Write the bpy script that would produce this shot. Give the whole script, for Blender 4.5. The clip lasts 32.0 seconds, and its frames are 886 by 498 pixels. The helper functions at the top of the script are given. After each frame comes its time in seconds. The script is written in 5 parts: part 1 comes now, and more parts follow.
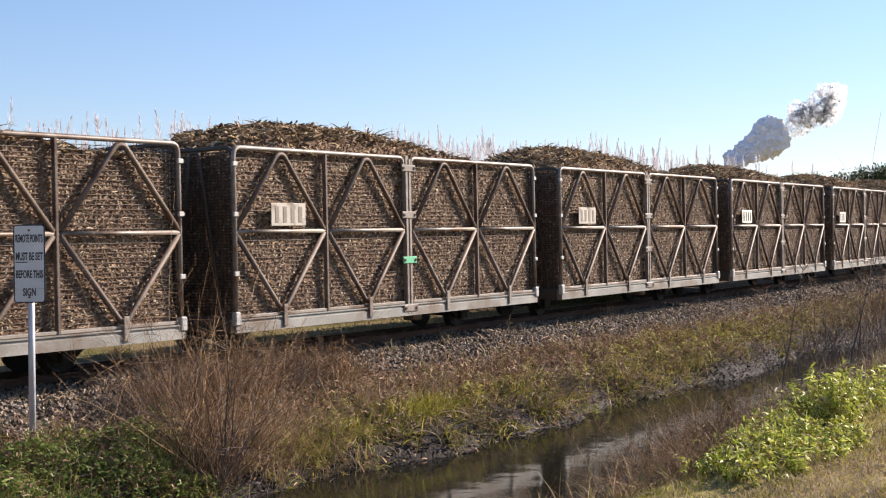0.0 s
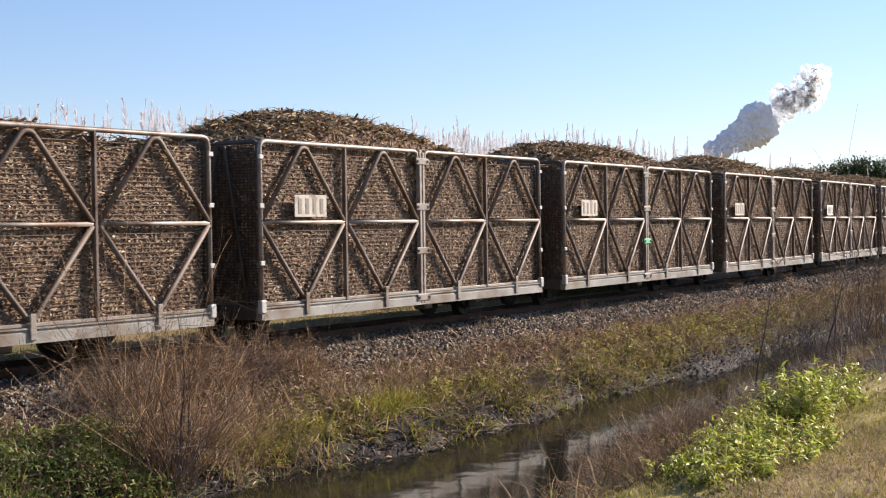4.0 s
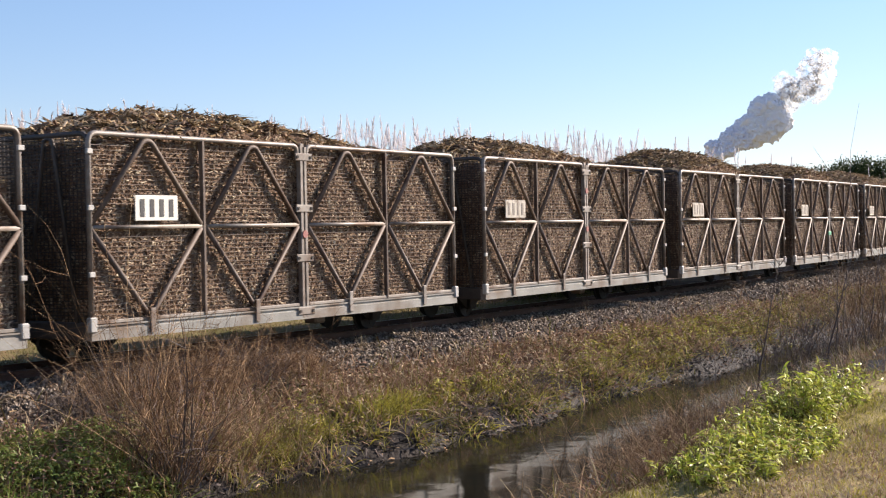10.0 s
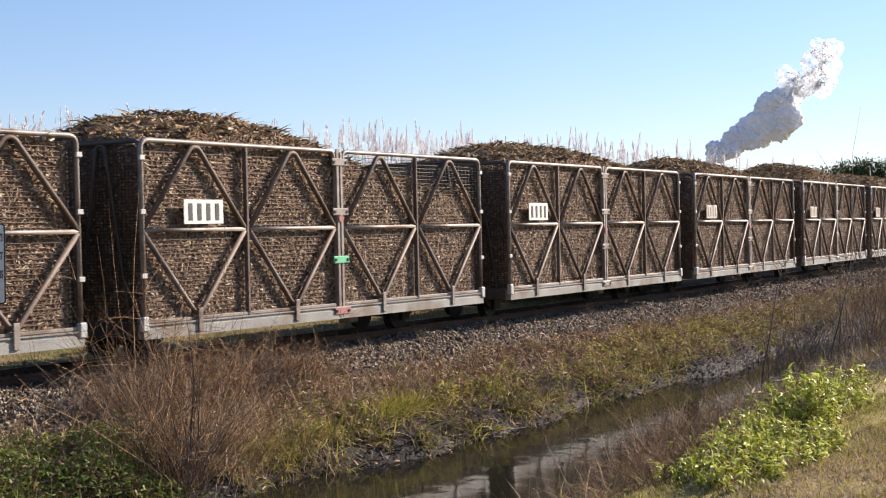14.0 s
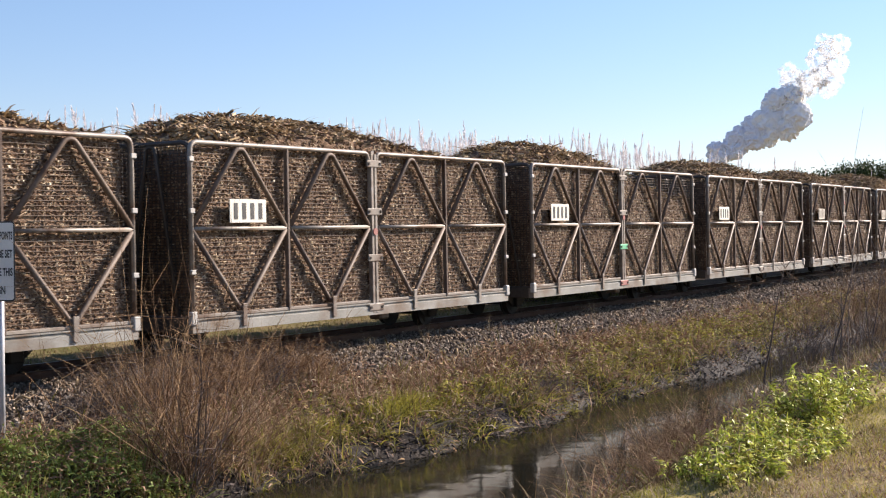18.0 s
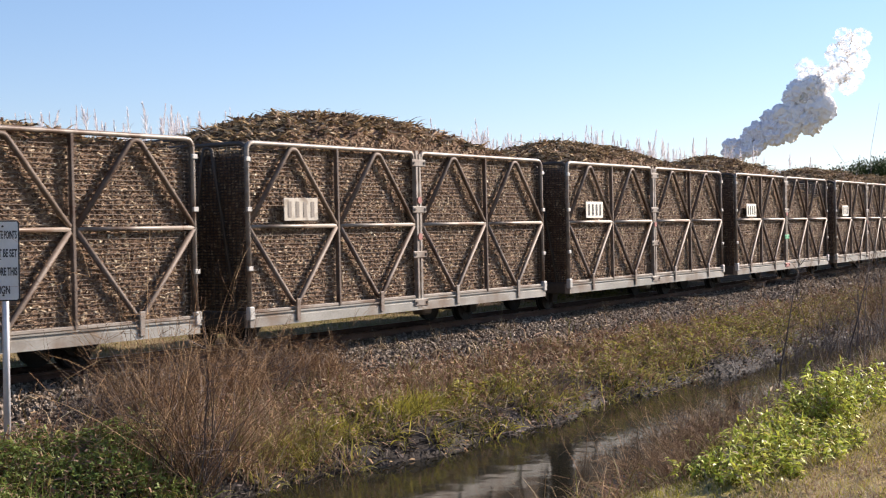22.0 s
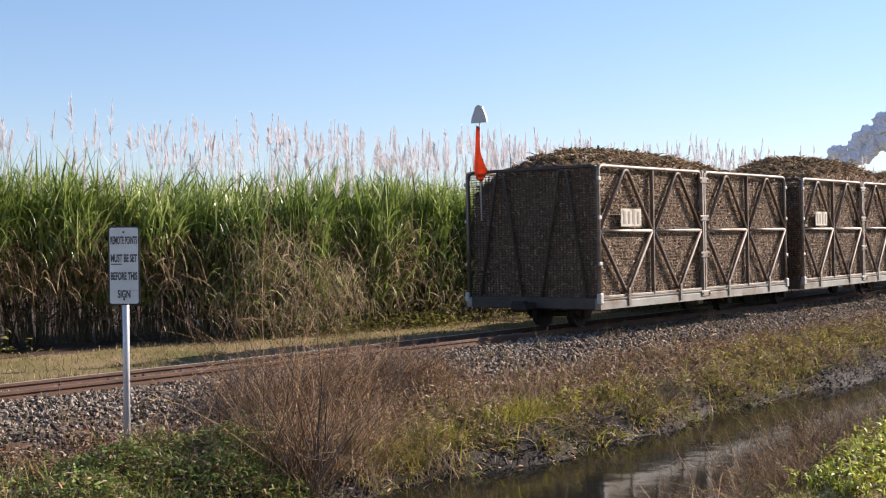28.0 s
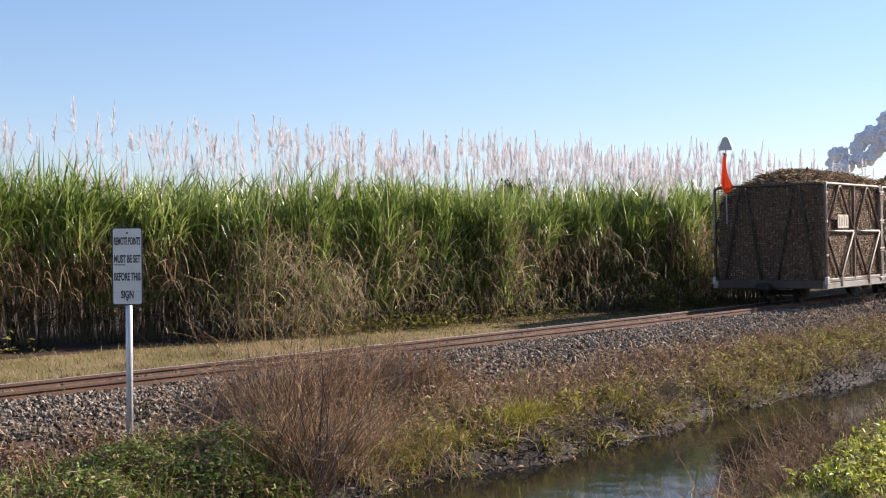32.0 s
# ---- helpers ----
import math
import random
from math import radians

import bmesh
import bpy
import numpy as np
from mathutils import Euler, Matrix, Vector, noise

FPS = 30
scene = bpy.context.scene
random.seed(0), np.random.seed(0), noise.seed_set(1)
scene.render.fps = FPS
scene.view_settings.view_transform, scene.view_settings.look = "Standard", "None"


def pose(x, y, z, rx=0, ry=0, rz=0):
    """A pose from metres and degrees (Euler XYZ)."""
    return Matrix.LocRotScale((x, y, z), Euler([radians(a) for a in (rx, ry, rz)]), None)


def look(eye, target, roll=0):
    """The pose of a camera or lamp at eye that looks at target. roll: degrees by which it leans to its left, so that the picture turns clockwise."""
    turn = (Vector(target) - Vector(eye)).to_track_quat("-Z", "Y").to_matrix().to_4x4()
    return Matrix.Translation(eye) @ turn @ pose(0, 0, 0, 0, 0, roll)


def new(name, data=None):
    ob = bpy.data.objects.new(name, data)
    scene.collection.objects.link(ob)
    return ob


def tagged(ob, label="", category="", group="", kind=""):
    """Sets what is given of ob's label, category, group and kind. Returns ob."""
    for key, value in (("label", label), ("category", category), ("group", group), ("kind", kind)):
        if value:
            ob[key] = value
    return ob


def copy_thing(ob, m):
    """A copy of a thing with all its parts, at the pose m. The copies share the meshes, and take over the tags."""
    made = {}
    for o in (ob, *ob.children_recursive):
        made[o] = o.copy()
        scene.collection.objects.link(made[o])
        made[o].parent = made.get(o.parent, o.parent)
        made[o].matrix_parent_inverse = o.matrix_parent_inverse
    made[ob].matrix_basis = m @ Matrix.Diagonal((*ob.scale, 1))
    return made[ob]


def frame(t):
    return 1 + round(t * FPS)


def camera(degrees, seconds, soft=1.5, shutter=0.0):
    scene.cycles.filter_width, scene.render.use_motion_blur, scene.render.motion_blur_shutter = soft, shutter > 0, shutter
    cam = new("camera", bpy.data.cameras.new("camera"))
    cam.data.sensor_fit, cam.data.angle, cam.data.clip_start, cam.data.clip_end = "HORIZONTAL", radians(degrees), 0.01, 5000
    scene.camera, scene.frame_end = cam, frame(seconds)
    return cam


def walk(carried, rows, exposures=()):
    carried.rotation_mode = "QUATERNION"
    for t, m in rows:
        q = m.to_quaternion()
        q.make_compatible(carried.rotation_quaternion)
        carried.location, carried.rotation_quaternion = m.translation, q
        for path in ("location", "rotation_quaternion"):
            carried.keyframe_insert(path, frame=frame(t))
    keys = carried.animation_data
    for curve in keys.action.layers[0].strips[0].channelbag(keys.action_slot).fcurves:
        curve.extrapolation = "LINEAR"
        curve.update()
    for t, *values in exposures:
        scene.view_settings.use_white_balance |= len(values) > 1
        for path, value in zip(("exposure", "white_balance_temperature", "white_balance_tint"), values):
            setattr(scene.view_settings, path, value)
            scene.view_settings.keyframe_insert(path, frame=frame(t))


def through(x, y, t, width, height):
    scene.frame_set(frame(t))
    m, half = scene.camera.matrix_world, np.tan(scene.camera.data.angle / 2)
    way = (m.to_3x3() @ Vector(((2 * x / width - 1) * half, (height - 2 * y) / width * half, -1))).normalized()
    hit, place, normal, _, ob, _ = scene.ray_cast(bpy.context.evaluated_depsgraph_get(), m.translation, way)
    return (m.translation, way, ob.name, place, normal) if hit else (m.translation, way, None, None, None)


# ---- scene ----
cam = camera(37.65, 32.0, soft=1.15, shutter=0.25)
PATH = [
    (0, (-0.263, -0.093, 1.320), (7.738, 5.905, 1.220), -1.11),
    (0.5, (-0.207, -0.046, 1.346), (7.823, 5.912, 1.215), -1.07),
    (1, (-0.145, -0.053, 1.349), (7.896, 5.889, 1.206), -1.05),
    (1.5, (-0.052, -0.030, 1.346), (8.003, 5.895, 1.194), -1.10),
    (2, (0.015, -0.005, 1.344), (8.085, 5.898, 1.185), -1.07),
    (2.5, (0.053, 0.000, 1.337), (8.131, 5.893, 1.171), -1.03),
    (3, (0.044, -0.029, 1.337), (8.127, 5.855, 1.167), -1.00),
    (3.5, (0.052, -0.030, 1.345), (8.139, 5.849, 1.164), -0.88),
    (5.5, (0.082, -0.033, 1.350), (8.173, 5.843, 1.172), -0.75),
    (6, (0.040, -0.023, 1.371), (8.140, 5.838, 1.182), -0.71),
    (6.5, (0.059, -0.031, 1.356), (8.150, 5.844, 1.175), -0.72),
    (7, (0.031, -0.025, 1.347), (8.119, 5.853, 1.172), -0.69),
    (7.5, (0.013, -0.023, 1.338), (8.101, 5.856, 1.166), -0.72),
    (8, (0.031, -0.021, 1.333), (8.117, 5.858, 1.163), -0.81),
    (8.5, (0.046, -0.019, 1.342), (8.135, 5.859, 1.167), -0.84),
    (9, (0.065, -0.006, 1.356), (8.156, 5.868, 1.174), -0.87),
    (9.5, (0.086, -0.023, 1.355), (8.171, 5.859, 1.183), -1.00),
    (10, (0.051, -0.028, 1.350), (8.133, 5.857, 1.183), -1.04),
    (10.5, (0.023, -0.026, 1.341), (8.106, 5.860, 1.182), -1.07),
    (11, (0.002, -0.027, 1.339), (8.085, 5.859, 1.182), -1.08),
    (11.5, (0.000, -0.033, 1.336), (8.082, 5.854, 1.186), -1.10),
    (12, (0.005, -0.040, 1.343), (8.084, 5.852, 1.191), -1.13),
    (12.5, (0.012, -0.038, 1.348), (8.090, 5.854, 1.198), -1.13),
    (13, (0.029, -0.026, 1.361), (8.108, 5.865, 1.206), -1.13),
    (13.5, (0.009, -0.029, 1.355), (8.087, 5.863, 1.206), -1.17),
    (14, (-0.003, -0.028, 1.354), (8.074, 5.865, 1.207), -1.21),
    (14.5, (-0.011, -0.036, 1.351), (8.066, 5.858, 1.208), -1.22),
    (16.5, (-0.038, -0.035, 1.343), (8.038, 5.861, 1.208), -1.17),
    (17, (-0.069, -0.038, 1.347), (8.008, 5.857, 1.207), -1.08),
    (17.5, (-0.085, -0.042, 1.347), (7.991, 5.854, 1.205), -1.02),
    (18, (-0.101, -0.040, 1.346), (7.975, 5.857, 1.205), -0.98),
    (18.5, (-0.091, -0.032, 1.337), (7.989, 5.858, 1.200), -1.03),
    (19, (-0.040, -0.028, 1.332), (8.038, 5.864, 1.195), -1.17),
    (19.5, (-0.001, -0.024, 1.336), (8.082, 5.862, 1.199), -1.23),
    (20, (0.055, -0.026, 1.341), (8.138, 5.860, 1.200), -1.36),
    (20.5, (0.085, -0.019, 1.346), (8.166, 5.869, 1.202), -1.41),
    (21, (0.091, -0.006, 1.344), (8.170, 5.888, 1.195), -1.43),
    (21.5, (0.072, 0.003, 1.339), (8.127, 5.928, 1.193), -1.33),
    (22, (0.051, 0.009, 1.326), (8.057, 5.997, 1.182), -1.24),
    (22.5, (0.036, 0.021, 1.323), (8.001, 6.066, 1.178), -1.12),
    (23, (0.040, 0.008, 1.322), (7.949, 6.125, 1.171), -1.09),
    (23.5, (0.025, 0.043, 1.317), (7.901, 6.201, 1.161), -1.02),
    (24, (0.086, 0.045, 1.321), (7.875, 6.317, 1.170), -1.16),
    (24.5, (0.079, 0.069, 1.313), (7.759, 6.472, 1.177), -1.13),
    (25, (0.097, 0.092, 1.310), (7.670, 6.623, 1.214), -1.22),
    (25.5, (0.048, 0.103, 1.299), (7.569, 6.694, 1.232), -1.09),
    (27.5, (-0.053, 0.064, 1.313), (7.478, 6.642, 1.247), -1.10),
    (28, (-0.058, 0.059, 1.303), (7.476, 6.634, 1.247), -1.10),
    (28.5, (-0.069, 0.059, 1.313), (7.468, 6.632, 1.251), -1.04),
    (29, (-0.082, 0.039, 1.310), (7.451, 6.616, 1.258), -1.07),
    (29.5, (-0.090, 0.037, 1.316), (7.442, 6.613, 1.260), -1.02),
    (30, (-0.097, 0.035, 1.319), (7.437, 6.611, 1.262), -1.02),
    (30.5, (-0.102, 0.036, 1.321), (7.433, 6.610, 1.262), -1.00),
    (31, (-0.108, 0.033, 1.324), (7.427, 6.607, 1.264), -1.01),
    (31.5, (-0.109, 0.020, 1.313), (7.422, 6.599, 1.260), -1.01),
    (32, (-0.117, 0.019, 1.297), (7.416, 6.596, 1.257), -1.00),
]

walk(cam, [(t, look(eye, target, roll)) for t, eye, target, roll in PATH], exposures=((0, 1.15, 6600, 17), (32, 1.15, 6600, 17)))

# ---- daylight ----
SUN_AZ, SUN_EL = radians(-24), radians(27)
SUN_WAY = Vector((math.cos(SUN_EL) * math.cos(SUN_AZ), math.cos(SUN_EL) * math.sin(SUN_AZ), math.sin(SUN_EL)))
world = bpy.data.worlds.new("sky")
scene.world = world
world.use_nodes = True
wn = world.node_tree.nodes
sky = wn.new("ShaderNodeTexSky")
sky.sky_type, sky.sun_disc = "NISHITA", False
sky.sun_elevation, sky.sun_rotation = SUN_EL, math.pi / 2 - SUN_AZ
sky.air_density, sky.dust_density, sky.ozone_density = 1.0, 0.0, 3.0
wn["Background"].inputs["Strength"].default_value = 0.071
# the clear air near the horizon stays bluer than the sky model has it
way, split, low, tint, cool = (wn.new("ShaderNode" + k) for k in ("TexCoord", "SeparateXYZ", "MapRange", "Mix", "Mix"))
low.inputs["From Max"].default_value = 0.20
for node in (tint, cool):
    node.data_type = "RGBA"
cool.blend_type = "MULTIPLY"
cool.inputs["Factor"].default_value = 1.0
tint.inputs[6].default_value, tint.inputs[7].default_value = (0.85, 0.835, 0.98, 1), (0.97, 1.0, 1.055, 1)
for a, b in ((way.outputs["Generated"], split.inputs[0]), (split.outputs["Z"], low.inputs["Value"]), (low.outputs[0], tint.inputs["Factor"]), (sky.outputs[0], cool.inputs[6]), (tint.outputs[2], cool.inputs[7]), (cool.outputs[2], wn["Background"].inputs["Color"])):
    world.node_tree.links.new(a, b)
sun = new("sun", bpy.data.lights.new("sun", "SUN"))
sun.data.energy, sun.data.angle, sun.data.color = 5.0, radians(0.5), (1.0, 0.90, 0.76)
sun.matrix_world = look(SUN_WAY * 50, (0, 0, 0))

# ---- plan: x runs along the track, y away from the camera, z = 0 on the rail heads ----
WAGON_L, WAGON_W, PITCH = 6.40, 2.35, 7.129
SIDE_Y, BEND = 10.062, 0.00282
WATER_Z = -0.92


def side_line(x):
    """The line of the wagons' near sides."""
    x = np.clip(x, -60, 160)
    return SIDE_Y + 0.5 * BEND * x * x


def travel(t):
    """Where the rear end of the last wagon stands."""
    q = (t - 16) / 16
    late = np.interp(t, [0, 1, 2, 3, 5.5, 7, 9, 11, 13, 15, 17, 18, 19, 20, 21, 22, 23, 24, 25, 26, 27.5, 32], [-0.012, -0.018, -0.039, -0.033, -0.073, -0.084, -0.087, -0.073, -0.08, -0.073, -0.055, -0.043, -0.059, -0.093, -0.093, -0.049, -0.018, 0.01, -0.02, -0.019, -0.005, -0.003])
    return float(np.polyval([-0.1994, -0.2165, 1.0255, 0.5595, 30.9669, -8.8334], q) - late)

# ---- tools ----
RNG = np.random.default_rng(7)


def part(name, bm, material, parent, label=""):
    me = bpy.data.meshes.new(name)
    bm.to_mesh(me)
    bm.free()
    return mesh_part(name, me, material, parent, label)


def mesh_part(name, me, material, parent, label=""):
    if material and not me.materials:
        me.materials.append(material)
    ob = new(name, me)
    if parent:
        ob.parent = parent
    if label:
        ob["label"] = label
    return ob


def empty(name, m=None):
    ob = new(name)
    ob.empty_display_size = 0.2
    if m is not None:
        ob.matrix_basis = m
    return ob


def arrays(name, v, f, materials=(), index=None, smooth=False):
    """A mesh from arrays of corners and of equal-sided faces."""
    v, f = np.asarray(v, np.float32).reshape(-1, 3), np.asarray(f, np.int32)
    me = bpy.data.meshes.new(name)
    k = f.shape[1]
    me.vertices.add(len(v))
    me.vertices.foreach_set("co", v.ravel())
    me.loops.add(f.size)
    me.loops.foreach_set("vertex_index", f.ravel())
    me.polygons.add(len(f))
    me.polygons.foreach_set("loop_start", np.arange(0, f.size, k, dtype=np.int32))
    me.polygons.foreach_set("loop_total", np.full(len(f), k, np.int32))
    for m in materials:
        me.materials.append(m)
    if index is not None:
        me.polygons.foreach_set("material_index", np.asarray(index, np.int32))
    me.polygons.foreach_set("use_smooth", np.full(len(f), smooth))
    me.update(calc_edges=True)
    me.validate()
    return me


def unit(a):
    return a / (np.linalg.norm(a, axis=-1, keepdims=True) + 1e-9)


def sticks(mid, way, length, width, thick=None, taper=1.0):
    """Corners and faces of many four-sided sticks."""
    mid, way = np.asarray(mid, float), unit(np.asarray(way, float))
    n = len(mid)
    thick = width if thick is None else thick
    up = np.where(np.abs(way[:, 2:]) > 0.9, [[1.0, 0, 0]], [[0, 0, 1.0]])
    a = unit(np.cross(way, up))
    b = np.cross(a, way)
    half = way * (np.broadcast_to(length, n) / 2)[:, None]
    a = a * (np.broadcast_to(width, n) / 2)[:, None]
    b = b * (np.broadcast_to(thick, n) / 2)[:, None]
    ring = [(-1, -1), (1, -1), (1, 1), (-1, 1)]
    v = np.stack([mid - half + i * a + j * b for i, j in ring] + [mid + half + taper * (i * a + j * b) for i, j in ring], 1)
    q = np.array([[0, 1, 5, 4], [1, 2, 6, 5], [2, 3, 7, 6], [3, 0, 4, 7], [3, 2, 1, 0], [4, 5, 6, 7]])
    f = (np.arange(n) * 8)[:, None, None] + q[None]
    return v.reshape(-1, 3), f.reshape(-1, 4)


def ribbons(root, way, length, width, droop, steps=4, twist=None, sharp=1.0):
    """Corners and faces of many leaf blades that start along way and sag."""
    root, way = np.asarray(root, float), unit(np.asarray(way, float))
    n = len(root)
    length, width, droop = (np.broadcast_to(np.asarray(q, float), n) for q in (length, width, droop))
    flat = unit(np.cross(way, [[0, 0, 1.0]]) + RNG.normal(0, 0.02, (n, 3)))
    if twist is None:
        twist = RNG.uniform(-1.0, 1.0, n)
    flat = unit(flat * np.cos(twist)[:, None] + np.cross(way, flat) * np.sin(twist)[:, None])
    p, d, rows = root.copy(), way.copy(), []
    for i in range(steps + 1):
        s = i / steps
        w = width * (1 - s ** (1.6 * sharp)) * (0.55 + 1.4 * s * (1 - s) * 1.3) + 0.0008
        rows.append(p - flat * w[:, None] / 2)
        rows.append(p + flat * w[:, None] / 2)
        d = unit(d + np.array([[0, 0, -1.0]]) * (droop * (0.4 + 1.2 * s) / steps)[:, None])
        p = p + d * (length / steps)[:, None]
    v = np.stack(rows, 1)
    q = np.array([[2 * i, 2 * i + 1, 2 * i + 3, 2 * i + 2] for i in range(steps)])
    f = (np.arange(n) * (2 * steps + 2))[:, None, None] + q[None]
    return v.reshape(-1, 3), f.reshape(-1, 4)


def joined(pieces):
    """Several (corners, faces, slot) as one set."""
    vs, fs, ix, at = [], [], [], 0
    for v, f, slot in pieces:
        vs.append(v), fs.append(f + at), ix.append(np.full(len(f), slot))
        at += len(v)
    return np.concatenate(vs), np.concatenate(fs), np.concatenate(ix)


def rounded(points, radius, steps=4):
    """A polyline with its inner corners rounded."""
    out = [Vector(points[0])]
    for a, b, c in zip(points, points[1:], points[2:]):
        a, b, c = Vector(a), Vector(b), Vector(c)
        r = min(radius, (a - b).length * 0.45, (c - b).length * 0.45)
        p, q = b + (a - b).normalized() * r, b + (c - b).normalized() * r
        for i in range(steps + 1):
            s = i / steps
            out.append((1 - s) ** 2 * p + 2 * s * (1 - s) * b + s * s * q)
    return out + [Vector(points[-1])]


def tube(bm, points, r, sides=7, radii=None):
    """A capped pipe along a polyline."""
    points = [Vector(p) for p in points]
    rings, ref = [], None
    for i, p in enumerate(points):
        d = ((points[min(i + 1, len(points) - 1)] - points[max(i - 1, 0)])).normalized()
        if ref is None:
            ref = Vector((0, 0, 1)) if abs(d.z) < 0.9 else Vector((1, 0, 0))
        a = d.cross(ref).normalized()
        b = a.cross(d)
        ref = b
        rr = radii[i] if radii else r
        rings.append([bm.verts.new(p + rr * (math.cos(2 * math.pi * k / sides) * a + math.sin(2 * math.pi * k / sides) * b)) for k in range(sides)])
    for u, w in zip(rings, rings[1:]):
        for k in range(sides):
            bm.faces.new((u[k], u[(k + 1) % sides], w[(k + 1) % sides], w[k])).smooth = True
    bm.faces.new(rings[0][::-1]), bm.faces.new(rings[-1])
    return bm


def box(bm, x0, x1, y0, y1, z0, z1, bevel=0.0):
    got = bmesh.ops.create_cube(bm, size=1, matrix=Matrix.Translation(((x0 + x1) / 2, (y0 + y1) / 2, (z0 + z1) / 2)) @ Matrix.Diagonal((x1 - x0, y1 - y0, z1 - z0, 1)))
    if bevel:
        edges = list({e for v in got["verts"] for e in v.link_edges})
        bmesh.ops.bevel(bm, geom=edges, offset=bevel, segments=1, affect="EDGES")
    return bm


def prism(bm, outline, x0, x1, axis="x"):
    """An outline of (across, up) drawn out along x or y."""
    at = (lambda s, a, z: (s, a, z)) if axis == "x" else (lambda s, a, z: (a, s, z))
    u, w = ([bm.verts.new(at(s, a, z)) for a, z in outline] for s in (x0, x1))
    n = len(outline)
    for k in range(n):
        bm.faces.new((u[k], u[(k + 1) % n], w[(k + 1) % n], w[k]))
    bm.faces.new(u[::-1]), bm.faces.new(w)
    bmesh.ops.recalc_face_normals(bm, faces=bm.faces)
    return bm


def tubes(*runs, sides=7):
    bm = bmesh.new()
    for points, r in runs:
        tube(bm, points, r, sides)
    return bm


def boxes(*dims, bevel=0.0):
    bm = bmesh.new()
    for d in dims:
        box(bm, *d, bevel=bevel)
    return bm


# ---- materials ----
def surface(name, colours, scale=8.0, rough=0.8, metal=0.0, bump=0.2, fine=60.0, island=0.0, thing=0.0, through=0.0, stain=None, spec=0.5):
    """Colours spread by broad and fine noise, by piece and by thing, with relief; through: light that passes a leaf; stain: (colour, amount, scale)."""
    m = bpy.data.materials.new(name)
    m.use_nodes = True
    nt = m.node_tree
    n, l = nt.nodes, nt.links.new
    bsdf, out = n["Principled BSDF"], n["Material Output"]
    co = n.new("ShaderNodeTexCoord")

    def noise_at(size, detail=4.0):
        k = n.new("ShaderNodeTexNoise")
        k.inputs["Scale"].default_value, k.inputs["Detail"].default_value = size, detail
        l(co.outputs["Object"], k.inputs["Vector"])
        return k.outputs["Fac"]

    def math_of(op, a, b):
        k = n.new("ShaderNodeMath")
        k.operation = op
        for i, q in enumerate((a, b)):
            if isinstance(q, (int, float)):
                k.inputs[i].default_value = q
            else:
                l(q, k.inputs[i])
        return k.outputs[0]

    broad, grain = noise_at(scale), noise_at(fine, 6.0)
    fac = math_of("ADD", math_of("MULTIPLY", broad, 0.65), math_of("MULTIPLY", grain, 0.35))
    fac = math_of("ADD", math_of("MULTIPLY", math_of("SUBTRACT", fac, 0.5), 2.2), 0.5)
    if island:
        g = n.new("ShaderNodeNewGeometry")
        fac = math_of("ADD", math_of("MULTIPLY", fac, 1 - island), math_of("MULTIPLY", g.outputs["Random Per Island"], island))
    if thing:
        g = n.new("ShaderNodeObjectInfo")
        fac = math_of("ADD", math_of("MULTIPLY", fac, 1 - thing), math_of("MULTIPLY", g.outputs["Random"], thing))
    ramp = n.new("ShaderNodeValToRGB")
    while len(ramp.color_ramp.elements) < len(colours):
        ramp.color_ramp.elements.new(0.5)
    for i, c in enumerate(colours):
        e = ramp.color_ramp.elements[i]
        e.position, e.color = (0.08 + 0.84 * i / max(1, len(colours) - 1)), (*c, 1)
    l(fac, ramp.inputs["Fac"])
    colour = ramp.outputs["Color"]
    if stain:
        mix = n.new("ShaderNodeMix")
        mix.data_type = "RGBA"
        mask = n.new("ShaderNodeMapRange")
        mask.inputs["From Min"].default_value, mask.inputs["From Max"].default_value = 0.62 - stain[1], 0.72 - stain[1] * 0.6
        l(noise_at(stain[2], 5.0), mask.inputs["Value"])
        l(mask.outputs[0], mix.inputs["Factor"])
        l(colour, mix.inputs[6])
        mix.inputs[7].default_value = (*stain[0], 1)
        colour = mix.outputs[2]
    l(colour, bsdf.inputs["Base Color"])
    bsdf.inputs["Roughness"].default_value, bsdf.inputs["Metallic"].default_value = rough, metal
    bsdf.inputs["Specular IOR Level"].default_value = spec
    if bump:
        b = n.new("ShaderNodeBump")
        b.inputs["Strength"].default_value, b.inputs["Distance"].default_value = bump, 0.02
        l(grain, b.inputs["Height"])
        l(b.outputs[0], bsdf.inputs["Normal"])
    if through:
        t = n.new("ShaderNodeBsdfTranslucent")
        l(colour, t.inputs["Color"])
        mix = n.new("ShaderNodeMixShader")
        mix.inputs[0].default_value = through
        l(bsdf.outputs[0], mix.inputs[1])
        l(t.outputs[0], mix.inputs[2])
        l(mix.outputs[0], out.inputs["Surface"])
    return m


ALUMINIUM = surface("weathered_aluminium", [(0.15, 0.125, 0.105), (0.24, 0.21, 0.18), (0.34, 0.31, 0.275)], 2.5, 0.5, 0.1, 0.1, 40, thing=0.25, stain=((0.12, 0.075, 0.05), 0.12, 3.0))
SILL = surface("grey_sill_alloy", [(0.15, 0.15, 0.135), (0.255, 0.25, 0.23), (0.35, 0.345, 0.32)], 2.0, 0.5, 0.2, 0.1, 40, stain=((0.16, 0.12, 0.09), 0.14, 1.6))
CAST = surface("pale_cast_alloy", [(0.34, 0.33, 0.31), (0.50, 0.49, 0.46)], 6, 0.5, 0.2, 0.1, 40)
